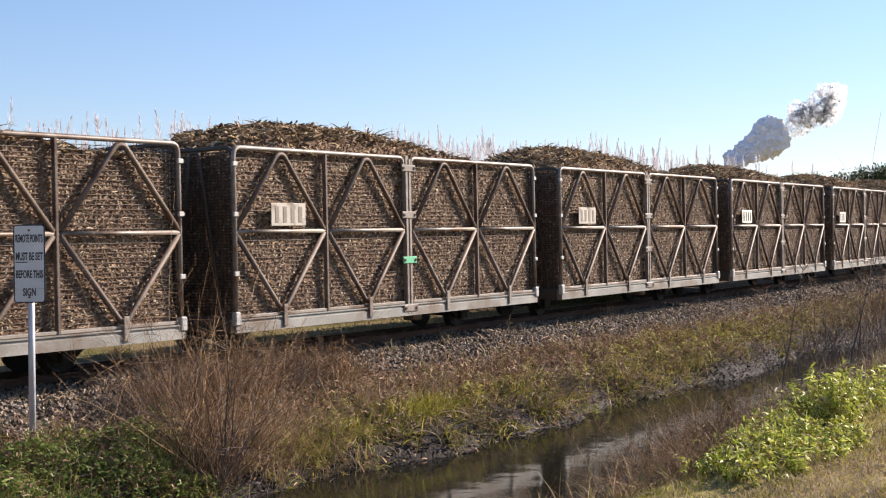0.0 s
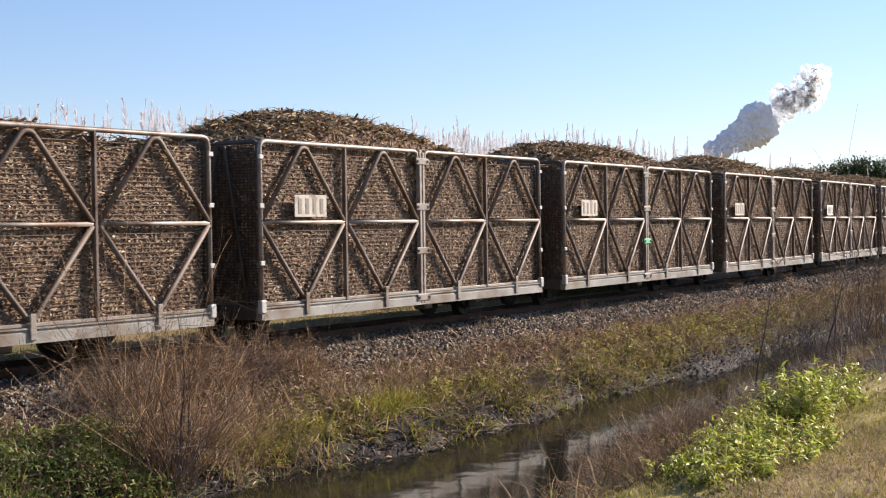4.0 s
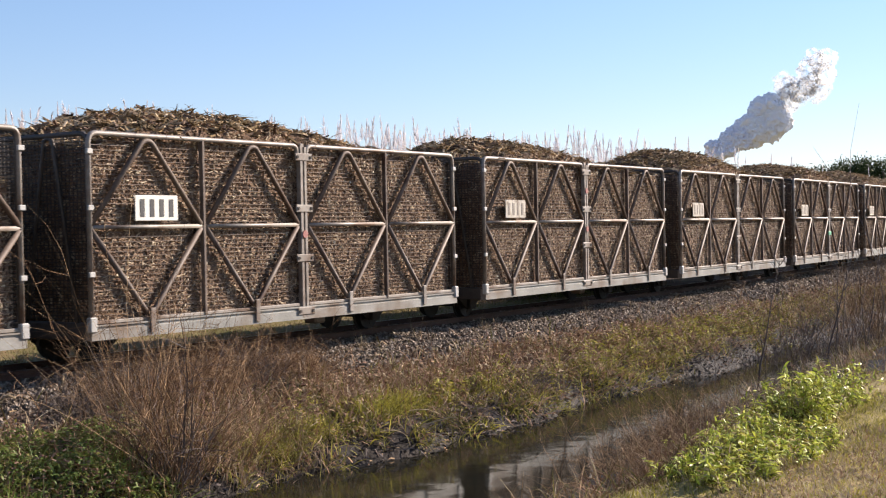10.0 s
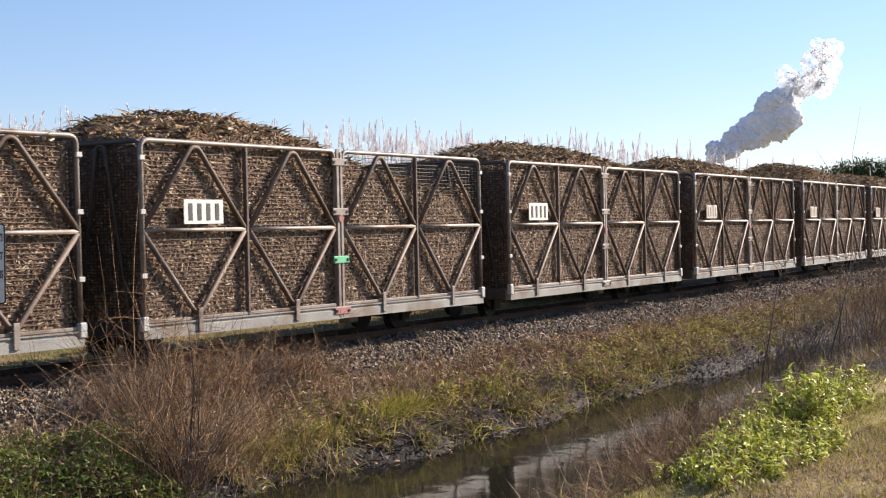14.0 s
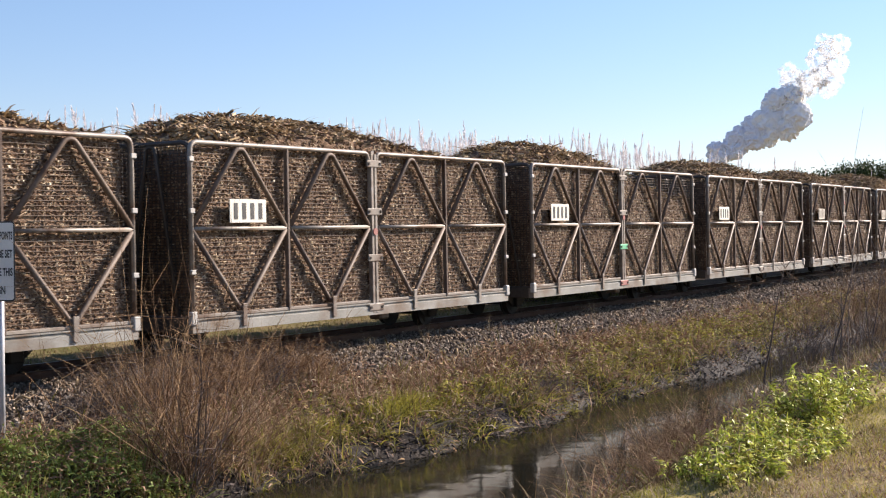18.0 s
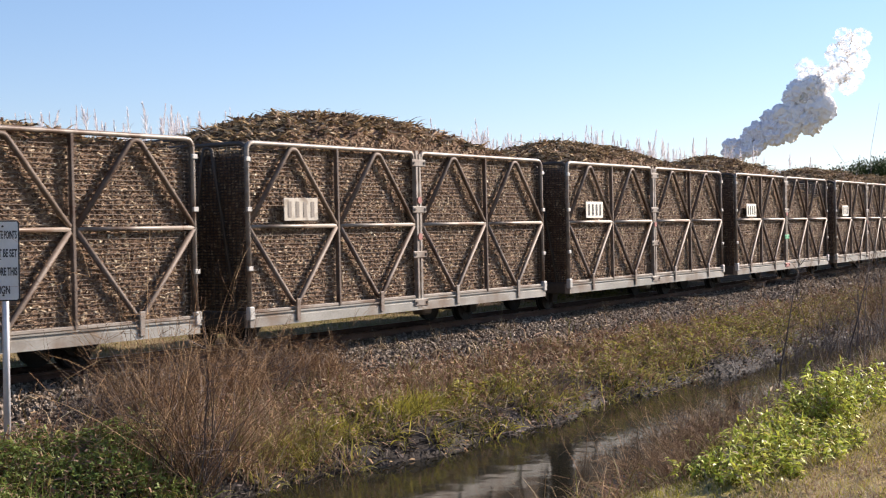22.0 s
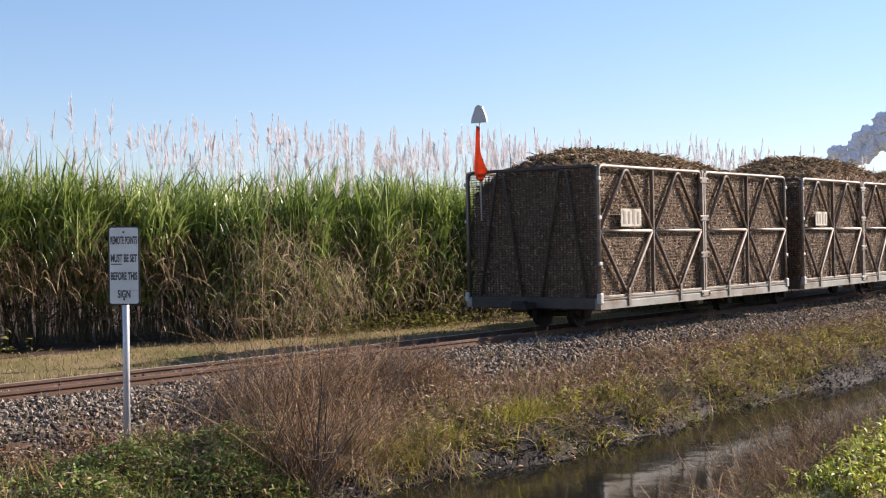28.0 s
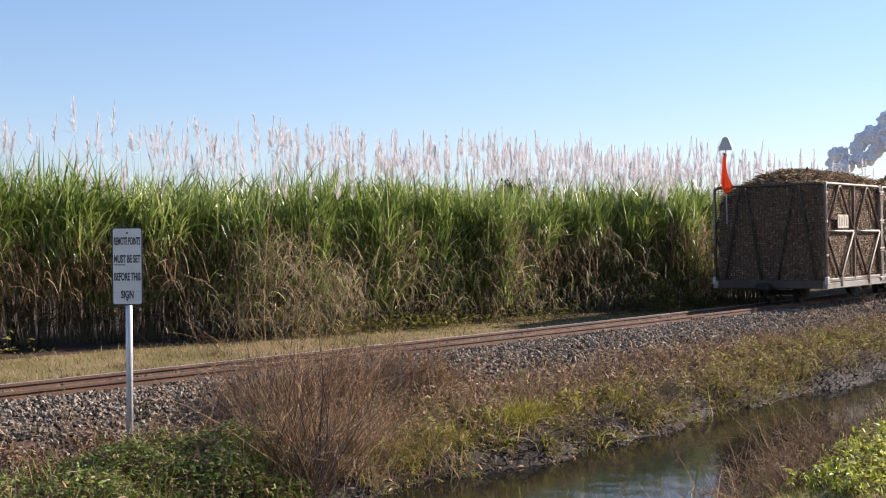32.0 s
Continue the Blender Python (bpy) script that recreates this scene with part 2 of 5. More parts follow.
BROWN_TUBE = surface("brown_grimed_tube", [(0.07, 0.05, 0.04), (0.125, 0.094, 0.075), (0.20, 0.155, 0.125)], 2.5, 0.6, 0.0, 0.1, 40, thing=0.3, spec=0.3, stain=((0.07, 0.04, 0.028), 0.12, 3.0))
WIRE = surface("dull_wire", [(0.085, 0.063, 0.05), (0.165, 0.125, 0.098)], 4, 0.6, 0.3, 0.0, 40)
IRON = surface("sooty_iron", [(0.016, 0.014, 0.013), (0.045, 0.038, 0.034)], 5, 0.7, 0.4, 0.2, 50)
# end tubes and mesh: the shade of the wagon ends is coloured in
END_STEEL = surface("shade_dark_end_tubes", [(0.04, 0.034, 0.03), (0.085, 0.073, 0.064)], 3, 0.6, 0.3, 0.1, 40)
PLATE = surface("cream_plate", [(0.62, 0.60, 0.52), (0.74, 0.72, 0.64)], 4, 0.6, 0, 0.05, 50)
PLATE_DULL = surface("dusty_plate", [(0.36, 0.33, 0.28), (0.50, 0.46, 0.39)], 4, 0.7, 0, 0.05, 50, stain=((0.2, 0.16, 0.12), 0.1, 6))
INK = surface("black_paint", [(0.02, 0.02, 0.022), (0.05, 0.05, 0.05)], 6, 0.6, 0, 0, 50)
SIGN_INK = surface("worn_sign_paint", [(0.03, 0.03, 0.033), (0.09, 0.09, 0.09)], 9, 0.7, 0, 0, 60)
INK_DULL = surface("faded_paint", [(0.16, 0.14, 0.12), (0.24, 0.21, 0.18)], 6, 0.7, 0, 0, 50)
GREEN_PAINT = surface("mint_green_paint", [(0.08, 0.36, 0.19), (0.14, 0.50, 0.28)], 6, 0.5, 0, 0.05, 50)
RED_PAINT = surface("faded_red_paint", [(0.24, 0.075, 0.065), (0.34, 0.14, 0.12)], 8, 0.6, 0, 0.05, 50)
BILLET = surface("cut_cane_billets", [(0.04, 0.025, 0.016), (0.12, 0.073, 0.05), (0.21, 0.135, 0.09), (0.295, 0.20, 0.132), (0.39, 0.285, 0.19), (0.62, 0.51, 0.36)], 9, 0.75, 0, 0.2, 70, island=0.8, spec=0.15)
CUT_END = surface("pale_cut_cane_ends", [(0.10, 0.065, 0.045), (0.20, 0.14, 0.09), (0.34, 0.26, 0.17), (0.62, 0.54, 0.40)], 9, 0.7, 0, 0.1, 70, island=0.9, spec=0.2)
TRASH = surface("cane_leaf_trash", [(0.07, 0.05, 0.028), (0.165, 0.115, 0.06), (0.285, 0.20, 0.105), (0.41, 0.295, 0.17), (0.56, 0.44, 0.29)], 9, 0.8, 0, 0.1, 70, island=0.85, through=0.15, spec=0.15)
CORE = surface("packed_cane", [(0.06, 0.038, 0.027), (0.15, 0.096, 0.066), (0.25, 0.167, 0.115), (0.36, 0.26, 0.18)], 22, 0.9, 0, 0.9, 90, spec=0.08)
RAIL_SIDE = surface("rusty_rail", [(0.055, 0.026, 0.016), (0.095, 0.047, 0.029), (0.14, 0.075, 0.048)], 3, 0.8, 0.1, 0.2, 60)
RAIL_TOP = surface("worn_rail_head", [(0.13, 0.075, 0.05), (0.22, 0.14, 0.10)], 3, 0.5, 0.3, 0.03, 60)
# pale head colour that stands in for the sky's glint on the far rail
RAIL_GLINT = surface("glint_toned_rail_head", [(0.46, 0.44, 0.42), (0.66, 0.645, 0.63)], 3, 0.42, 0.5, 0.02, 60)
SLEEPER = surface("weathered_sleeper", [(0.05, 0.038, 0.03), (0.12, 0.095, 0.075)], 6, 0.9, 0, 0.4, 50, thing=0.4, spec=0.08)
STONE = surface("ballast_stone", [(0.045, 0.035, 0.028), (0.13, 0.105, 0.084), (0.24, 0.197, 0.158), (0.45, 0.385, 0.315)], 30, 0.85, 0, 0.3, 120, island=0.7, spec=0.08)
GRAVEL = surface("gravel_bed", [(0.035, 0.026, 0.021), (0.095, 0.074, 0.058), (0.19, 0.15, 0.118)], 34, 0.9, 0, 0.8, 90, spec=0.08)
SOIL = surface("littered_soil", [(0.04, 0.027, 0.02), (0.085, 0.06, 0.046), (0.15, 0.11, 0.085)], 1.6, 0.95, 0, 0.6, 30, spec=0.08)
MUD = surface("wet_black_mud", [(0.010, 0.008, 0.007), (0.025, 0.020, 0.017), (0.055, 0.046, 0.039)], 4, 0.62, 0, 0.9, 26, spec=0.1)
VERGE = surface("mown_verge", [(0.10, 0.10, 0.035), (0.18, 0.145, 0.07), (0.26, 0.19, 0.115)], 0.9, 0.95, 0, 0.5, 22, spec=0.08)
BANK = surface("grassy_bank", [(0.20, 0.175, 0.06), (0.31, 0.25, 0.11), (0.43, 0.32, 0.18)], 0.8, 0.95, 0, 0.5, 22, spec=0.08)
CANE_GREEN = surface("green_cane_leaf", [(0.05, 0.085, 0.016), (0.125, 0.185, 0.036), (0.25, 0.325, 0.075), (0.56, 0.58, 0.27)], 0.7, 0.35, 0, 0, 20, island=0.65, through=0.42, spec=0.45)
CANE_DRY = surface("dry_cane_leaf", [(0.05, 0.032, 0.023), (0.125, 0.082, 0.054), (0.27, 0.19, 0.118), (0.56, 0.44, 0.28)], 0.7, 0.8, 0, 0, 20, island=0.7, through=0.35, spec=0.2)
CANE_STALK = surface("cane_stalk", [(0.06, 0.05, 0.02), (0.14, 0.11, 0.05)], 3, 0.6, 0, 0, 30, island=0.5)
PLUME = surface("pinkish_flower_plume", [(0.60, 0.55, 0.57), (0.75, 0.71, 0.73), (0.88, 0.86, 0.87)], 0.5, 0.9, 0, 0, 20, island=0.5, through=0.4, spec=0.15)
DRY_GRASS = surface("red_brown_dry_grass", [(0.09, 0.048, 0.036), (0.21, 0.12, 0.086), (0.35, 0.22, 0.15), (0.54, 0.41, 0.28)], 0.9, 0.85, 0, 0, 20, island=0.6, through=0.2, spec=0.15)
STRAW = surface("pale_straw", [(0.22, 0.165, 0.10), (0.37, 0.29, 0.185), (0.52, 0.44, 0.31)], 0.9, 0.8, 0, 0, 20, island=0.6, through=0.2, spec=0.15)
OLIVE_GRASS = surface("olive_grass", [(0.065, 0.065, 0.018), (0.16, 0.15, 0.04), (0.30, 0.275, 0.085)], 0.8, 0.7, 0, 0, 20, island=0.6, through=0.3, spec=0.15)
LIME_GRASS = surface("yellow_green_grass", [(0.19, 0.175, 0.03), (0.34, 0.31, 0.055), (0.50, 0.44, 0.12)], 0.8, 0.6, 0, 0, 20, island=0.6, through=0.35, spec=0.15)
WEED_LEAF = surface("dark_weed_leaf", [(0.06, 0.10, 0.022), (0.165, 0.225, 0.05), (0.34, 0.40, 0.11)], 0.8, 0.5, 0, 0, 20, island=0.6, through=0.3, spec=0.3)
BUSH_LEAF = surface("bright_bush_leaf", [(0.13, 0.18, 0.022), (0.34, 0.41, 0.05), (0.58, 0.61, 0.11), (0.82, 0.78, 0.30)], 1.2, 0.45, 0, 0, 20, island=0.6, through=0.35, spec=0.3)
TWIG = surface("red_brown_twigs", [(0.09, 0.05, 0.03), (0.24, 0.145, 0.078), (0.46, 0.32, 0.18)], 2, 0.8, 0, 0, 30, island=0.6, spec=0.15)
DEAD_WOOD = surface("grey_dead_twigs", [(0.06, 0.046, 0.04), (0.15, 0.12, 0.105), (0.30, 0.25, 0.22)], 2, 0.85, 0, 0, 30, island=0.5, spec=0.15)
TREE_LEAF = surface("dark_tree_leaf", [(0.012, 0.022, 0.008), (0.03, 0.05, 0.015), (0.06, 0.085, 0.03)], 0.3, 0.6, 0, 0, 10, island=0.6, through=0.15, spec=0.15)
BARK = surface("grey_bark", [(0.06, 0.05, 0.04), (0.14, 0.115, 0.09)], 2, 0.9, 0, 0.4, 20)
SIGN_WHITE = surface("dusty_white_sign", [(0.60, 0.60, 0.58), (0.72, 0.72, 0.70)], 5, 0.55, 0, 0.03, 60)
GALV = surface("galvanised_post", [(0.42, 0.43, 0.46), (0.58, 0.59, 0.62)], 5, 0.4, 0.35, 0.05, 60)
FLAG = surface("orange_flag_cloth", [(0.62, 0.065, 0.012), (0.80, 0.11, 0.02)], 6, 0.7, 0, 0.1, 80, through=0.25)
GREY_PAINT = surface("pale_grey_paint", [(0.42, 0.43, 0.45), (0.55, 0.56, 0.58)], 5, 0.6, 0, 0.05, 50)


def water_material():
    m = bpy.data.materials.new("still_ditch_water")
    m.use_nodes = True
    n, l = m.node_tree.nodes, m.node_tree.links.new
    b = n["Principled BSDF"]
    b.inputs["Base Color"].default_value = (0.012, 0.012, 0.009, 1)
    b.inputs["Roughness"].default_value, b.inputs["IOR"].default_value = 0.07, 1.33
    co, k, bump = n.new("ShaderNodeTexCoord"), n.new("ShaderNodeTexNoise"), n.new("ShaderNodeBump")
    k.inputs["Scale"].default_value, k.inputs["Detail"].default_value = 2.6, 4.0
    bump.inputs["Strength"].default_value, bump.inputs["Distance"].default_value = 0.16, 0.02
    l(co.outputs["Object"], k.inputs["Vector"])
    l(k.outputs["Fac"], bump.inputs["Height"])
    l(bump.outputs[0], b.inputs["Normal"])
    return m


def smoke_material(name, tone, cover):
    """A veil of vapour that scatters light both ways, denser and thinner in patches; cover: how much it hides."""
    m = bpy.data.materials.new(name)
    m.use_nodes = True
    n, l = m.node_tree.nodes, m.node_tree.links.new
    out, white = n["Material Output"], n.new("ShaderNodeBsdfDiffuse")
    n.remove(n["Principled BSDF"])
    co, k, r = n.new("ShaderNodeTexCoord"), n.new("ShaderNodeTexNoise"), n.new("ShaderNodeMapRange")
    k.inputs["Scale"].default_value, k.inputs["Detail"].default_value = 0.20, 5.0
    l(co.outputs["Object"], k.inputs["Vector"])
    l(k.outputs["Fac"], r.inputs["Value"])
    r.inputs["From Min"].default_value, r.inputs["From Max"].default_value = (0.36, 0.64) if cover < 0.9 else (0.34, 0.66)
    r.inputs["To Min"].default_value, r.inputs["To Max"].default_value = (0.0, 3 * cover) if cover < 0.9 else (1.0, 1.0)
    glow, soft, clear, mix = (n.new("ShaderNode" + q) for q in ("BsdfTranslucent", "MixShader", "BsdfTransparent", "MixShader"))
    glow.inputs["Color"].default_value = white.inputs["Color"].default_value = (*tone, 1)
    soft.inputs[0].default_value = 0.7 if cover < 0.9 else 0.12
    l(white.outputs[0], soft.inputs[1]), l(glow.outputs[0], soft.inputs[2])
    l(r.outputs[0], mix.inputs[0]), l(clear.outputs[0], mix.inputs[1]), l(soft.outputs[0], mix.inputs[2])
    l(mix.outputs[0], out.inputs["Surface"])
    return m

# ---- ground: one sheet, with the track bed, the ditch and the bank ----
# offset from the wagons' near side (away from the camera is positive), height, surface of the strip that starts there
PROFILE = [(-2600, -0.30, 4), (-300, -0.30, 4), (-60, -0.30, 4), (-20, -0.28, 4), (-12, -0.27, 4), (-9, -0.27, 4), (-7.6, -0.29, 4), (-6.6, -0.32, 4), (-6.0, -0.43, 4), (-5.4, -0.61, 2),
           (-4.8, -0.80, 2), (-4.3, -0.90, 2), (-3.9, -0.98, 2), (-3.3, -1.25, 2), (-2.8, -1.25, 2), (-2.4, -1.02, 2), (-2.2, -0.90, 2), (-2.0, -0.76, 2), (-1.7, -0.64, 1),
           (-1.3, -0.57, 1), (-0.9, -0.50, 1), (-0.5, -0.42, 1), (-0.1, -0.28, 0), (0.2, -0.17, 0), (0.5, -0.11, 0), (0.85, -0.085, 0), (1.17, -0.085, 0), (1.5, -0.085, 0),
           (1.9, -0.12, 0), (2.2, -0.18, 5), (2.6, -0.24, 5), (3.2, -0.27, 5), (4.2, -0.27, 5), (5.5, -0.25, 5), (7.5, -0.25, 5), (10, -0.25, 5), (20, -0.25, 5), (60, -0.25, 5), (300, -0.25, 5), (2600, -0.25, 5)]


def ground_height(u):
    return np.interp(u, [p[0] for p in PROFILE], [p[1] for p in PROFILE])


def roughness_of_ground(x, u):
    """Small hummocks, larger on the banks than on the track bed."""
    amount = np.interp(u, [-40, -8, -5, -4.2, -2.4, -1.2, -0.3, 0.2, 2.0, 3.5, 30], [0.05, 0.05, 0.09, 0.06, 0.05, 0.06, 0.03, 0.008, 0.008, 0.03, 0.03])
    wave = np.sin(x * 2.1 + 1.3 * np.sin(u * 2.7)) * np.sin(u * 3.1 + x * 0.9) + 0.6 * np.sin(x * 5.3 + u * 4.1) * np.sin(u * 6.7 - x * 2.2)
    return amount * 0.6 * wave


def edge_shift(x):
    """How far the water's far edge wanders."""
    return 0.16 * np.sin(x * 0.9 + 0.5) + 0.10 * np.sin(x * 2.3) + 0.06 * np.sin(x * 5.1 + 1)


def near_shift(x):
    """How far the near water edge stands out towards the track: the ditch narrows along it."""
    return np.interp(x, [6, 9, 13, 16.5, 30], [-0.75, -0.6, 0.25, 0.85, 0.85]) + 0.08 * np.sin(x * 1.9)


def on_ground(x, u):
    """World places on the ground at x and offset u."""
    x, u = np.asarray(x, float), np.asarray(u, float)
    v = u - edge_shift(x) * np.exp(-((u + 2.3) / 0.7) ** 2) - near_shift(x) * np.exp(-((u + 4.4) / 1.05) ** 2)
    return np.stack([x + 0 * u, side_line(x) + u, ground_height(v) + roughness_of_ground(x, u)], -1)


def cane_front(x):
    """The line on which the cane field begins."""
    return np.maximum(16.9 - 0.13 * (x - 11.5), side_line(x) + 3.5)


def build_ground():
    xs = np.concatenate([[-2600, -600, -150, -60, -30, -15], np.arange(-8, 50, 0.3), np.arange(50, 90, 1.5), [95, 110, 130, 160, 250, 600, 1500, 3000]])
    us = [PROFILE[0][0]]
    for a, b in zip(PROFILE, PROFILE[1:]):
        n = max(1, int(math.ceil((b[0] - a[0]) / 0.2))) if -9 <= a[0] < 7.5 else 1
        us += [a[0] + (b[0] - a[0]) * (i + 1) / n for i in range(n)]
    us = np.array(us)
    gx, gu = np.meshgrid(xs, us, indexing="ij")
    v = on_ground(gx.ravel(), gu.ravel())
    nu = len(us)
    i, j = np.meshgrid(np.arange(len(xs) - 1), np.arange(nu - 1), indexing="ij")
    a = (i * nu + j).ravel()
    f = np.stack([a, a + nu, a + nu + 1, a + 1], 1)
    mid = (us[:-1] + us[1:]) / 2
    slot = np.array([[p[2] for p in PROFILE if p[0] <= m][-1] for m in mid])
    slot = np.tile(slot, len(xs) - 1)
    centre = v[f].mean(1)
    slot[(centre[:, 1] > cane_front(centre[:, 0])) & (centre[:, 0] < 160)] = 1
    me = arrays("ground", v, f, (GRAVEL, SOIL, MUD, SOIL, BANK, VERGE), slot, smooth=True)
    tagged(new("ground", me), "littered earth with track bed, muddy ditch and grassy bank", "ground", kind="structure")


build_ground()


def build_water():
    xs, us = np.concatenate([np.arange(-60, 160, 2.0)]), np.array([-5.0, -3.9, -3.0, -2.0, -1.2])
    gx, gu = np.meshgrid(xs, us, indexing="ij")
    v = np.stack([gx.ravel(), side_line(gx.ravel()) + gu.ravel(), np.full(gx.size, WATER_Z)], -1)
    i, j = np.meshgrid(np.arange(len(xs) - 1), np.arange(len(us) - 1), indexing="ij")
    a = (i * len(us) + j).ravel()
    me = arrays("water", v, np.stack([a, a + len(us), a + len(us) + 1, a + 1], 1), (water_material(),), smooth=True)
    tagged(new("water", me), "still dark water in the drainage ditch", "water", kind="structure")


build_water()


# ---- the track ----
def build_rail(offset, head, label):
    """A bull-headed steel rail: foot, web and worn head, following the bend."""
    out = [(-0.05, -0.105), (0.05, -0.105), (0.05, -0.095), (0.012, -0.085), (0.010, -0.035), (0.027, -0.028), (0.027, -0.004), (0.020, 0.0), (-0.020, 0.0), (-0.027, -0.004),
           (-0.027, -0.028), (-0.010, -0.035), (-0.012, -0.085), (-0.05, -0.095)]
    xs = np.arange(-14, 100, 1.0)
    v = np.array([[(x, side_line(x) + offset + a, z) for a, z in out] for x in xs]).reshape(-1, 3)
    n = len(out)
    i, k = np.meshgrid(np.arange(len(xs) - 1), np.arange(n), indexing="ij")
    f = np.stack([i * n + k, i * n + (k + 1) % n, (i + 1) * n + (k + 1) % n, (i + 1) * n + k], -1).reshape(-1, 4)
    slot = np.tile([1 if q == 7 else 0 for q in range(n)], len(xs) - 1)
    ob = new("rail", arrays("rail", v, f, (RAIL_SIDE, head), slot))
    tagged(ob, label, "rail", "rails of the track", "structure")
    bm = bmesh.new()
    for x in (3.6, 11.6, 19.6):
        y = float(side_line(x)) + offset
        box(bm, x - 0.22, x + 0.22, y - 0.034, y - 0.012, -0.085, -0.034)
        for b in (-0.15, -0.05, 0.05, 0.15):
            box(bm, x + b - 0.014, x + b + 0.014, y - 0.05, y - 0.034, -0.07, -0.045)
    part("fishplate", bm, RAIL_SIDE, ob, "rusty bolted joint plates")


TRACK_MID = WAGON_W / 2
build_rail(TRACK_MID - 0.322, RAIL_TOP, "rusty steel rail with a dull worn head")
# far rail: same worn head, with the glint painted in
build_rail(TRACK_MID + 0.322, RAIL_GLINT, "rusty steel rail with a glint coloured into its worn head")


def build_sleepers():
    bm = box(bmesh.new(), -0.1, 0.1, -0.62, 0.62, -0.11, 0, 0.012)
    first = part("sleeper", bm, SLEEPER, None)
    first.matrix_basis = pose(-3, float(side_line(-3)) + TRACK_MID, -0.103)
    tagged(first, "weathered timber sleeper sunk in ballast", "sleeper", "sleepers under the rails", "structure")
    for i in range(1, 66):
        x = -3 + 0.62 * i
        copy_thing(first, pose(x, float(side_line(x)) + TRACK_MID + random.uniform(-0.03, 0.03), -0.103 - random.uniform(0, 0.008), 0, 0, math.degrees(math.atan(BEND * x)) + random.uniform(-2, 2)))


build_sleepers()


def build_ballast():
    """Loose angular stones on the bed and its near shoulder."""
    pieces = []
    for n, lo, hi, x0, x1, size in ((22000, -0.55, 0.85, 2, 26, 0.026), (7000, -0.5, 0.85, 26, 48, 0.045), (3500, 0.8, 1.55, 2, 30, 0.028), (2500, 1.5, 2.3, 3, 30, 0.03), (2600, -1.2, -0.3, 3, 30, 0.03)):
        x = RNG.uniform(x0, x1, n)
        u = RNG.triangular(lo, max(lo, min(hi, 0.3 * lo + 0.7 * hi)), hi, n)
        keep = (np.abs(u - TRACK_MID + 0.322) > 0.06) & (np.abs(u - TRACK_MID - 0.322) > 0.06)
        x, u = x[keep], u[keep]
        p = on_ground(x, u)
        s = size * RNG.uniform(0.55, 1.35, len(x))
        p[:, 2] += s * RNG.uniform(0.1, 0.6, len(x))
        corner = np.array([(1, 0, 0), (-1, 0, 0), (0, 1, 0), (0, -1, 0), (0, 0, 1), (0, 0, -1)], float)
        turn = RNG.normal(size=(len(x), 3, 3))
        q0 = unit(turn[:, 0])
        q1 = unit(np.cross(q0, turn[:, 1]))
        q2 = np.cross(q0, q1)
        basis = np.stack([q0, q1, q2], 1) * RNG.uniform(0.6, 1.1, (len(x), 3, 1))
        v = p[:, None] + np.einsum("ck,nkj->ncj", corner, basis) * s[:, None, None]
        tri = np.array([[0, 2, 4], [2, 1, 4], [1, 3, 4], [3, 0, 4], [2, 0, 5], [1, 2, 5], [3, 1, 5], [0, 3, 5]])
        pieces.append((v.reshape(-1, 3), ((np.arange(len(x)) * 6)[:, None, None] + tri[None]).reshape(-1, 3), 0))
    v, f, _ = joined(pieces)
    tagged(new("ballast", arrays("ballast", v, f, (STONE,))), "grey crushed-stone ballast along the rails", "ballast", kind="stuff")


build_ballast()

# ---- cane wagons ----
SILL_Z, SILL_TOP, TOP_Z, MID_Z = 0.305, 0.455, 2.36, 1.41
HALF = WAGON_L / 2
TUBE = 0.027


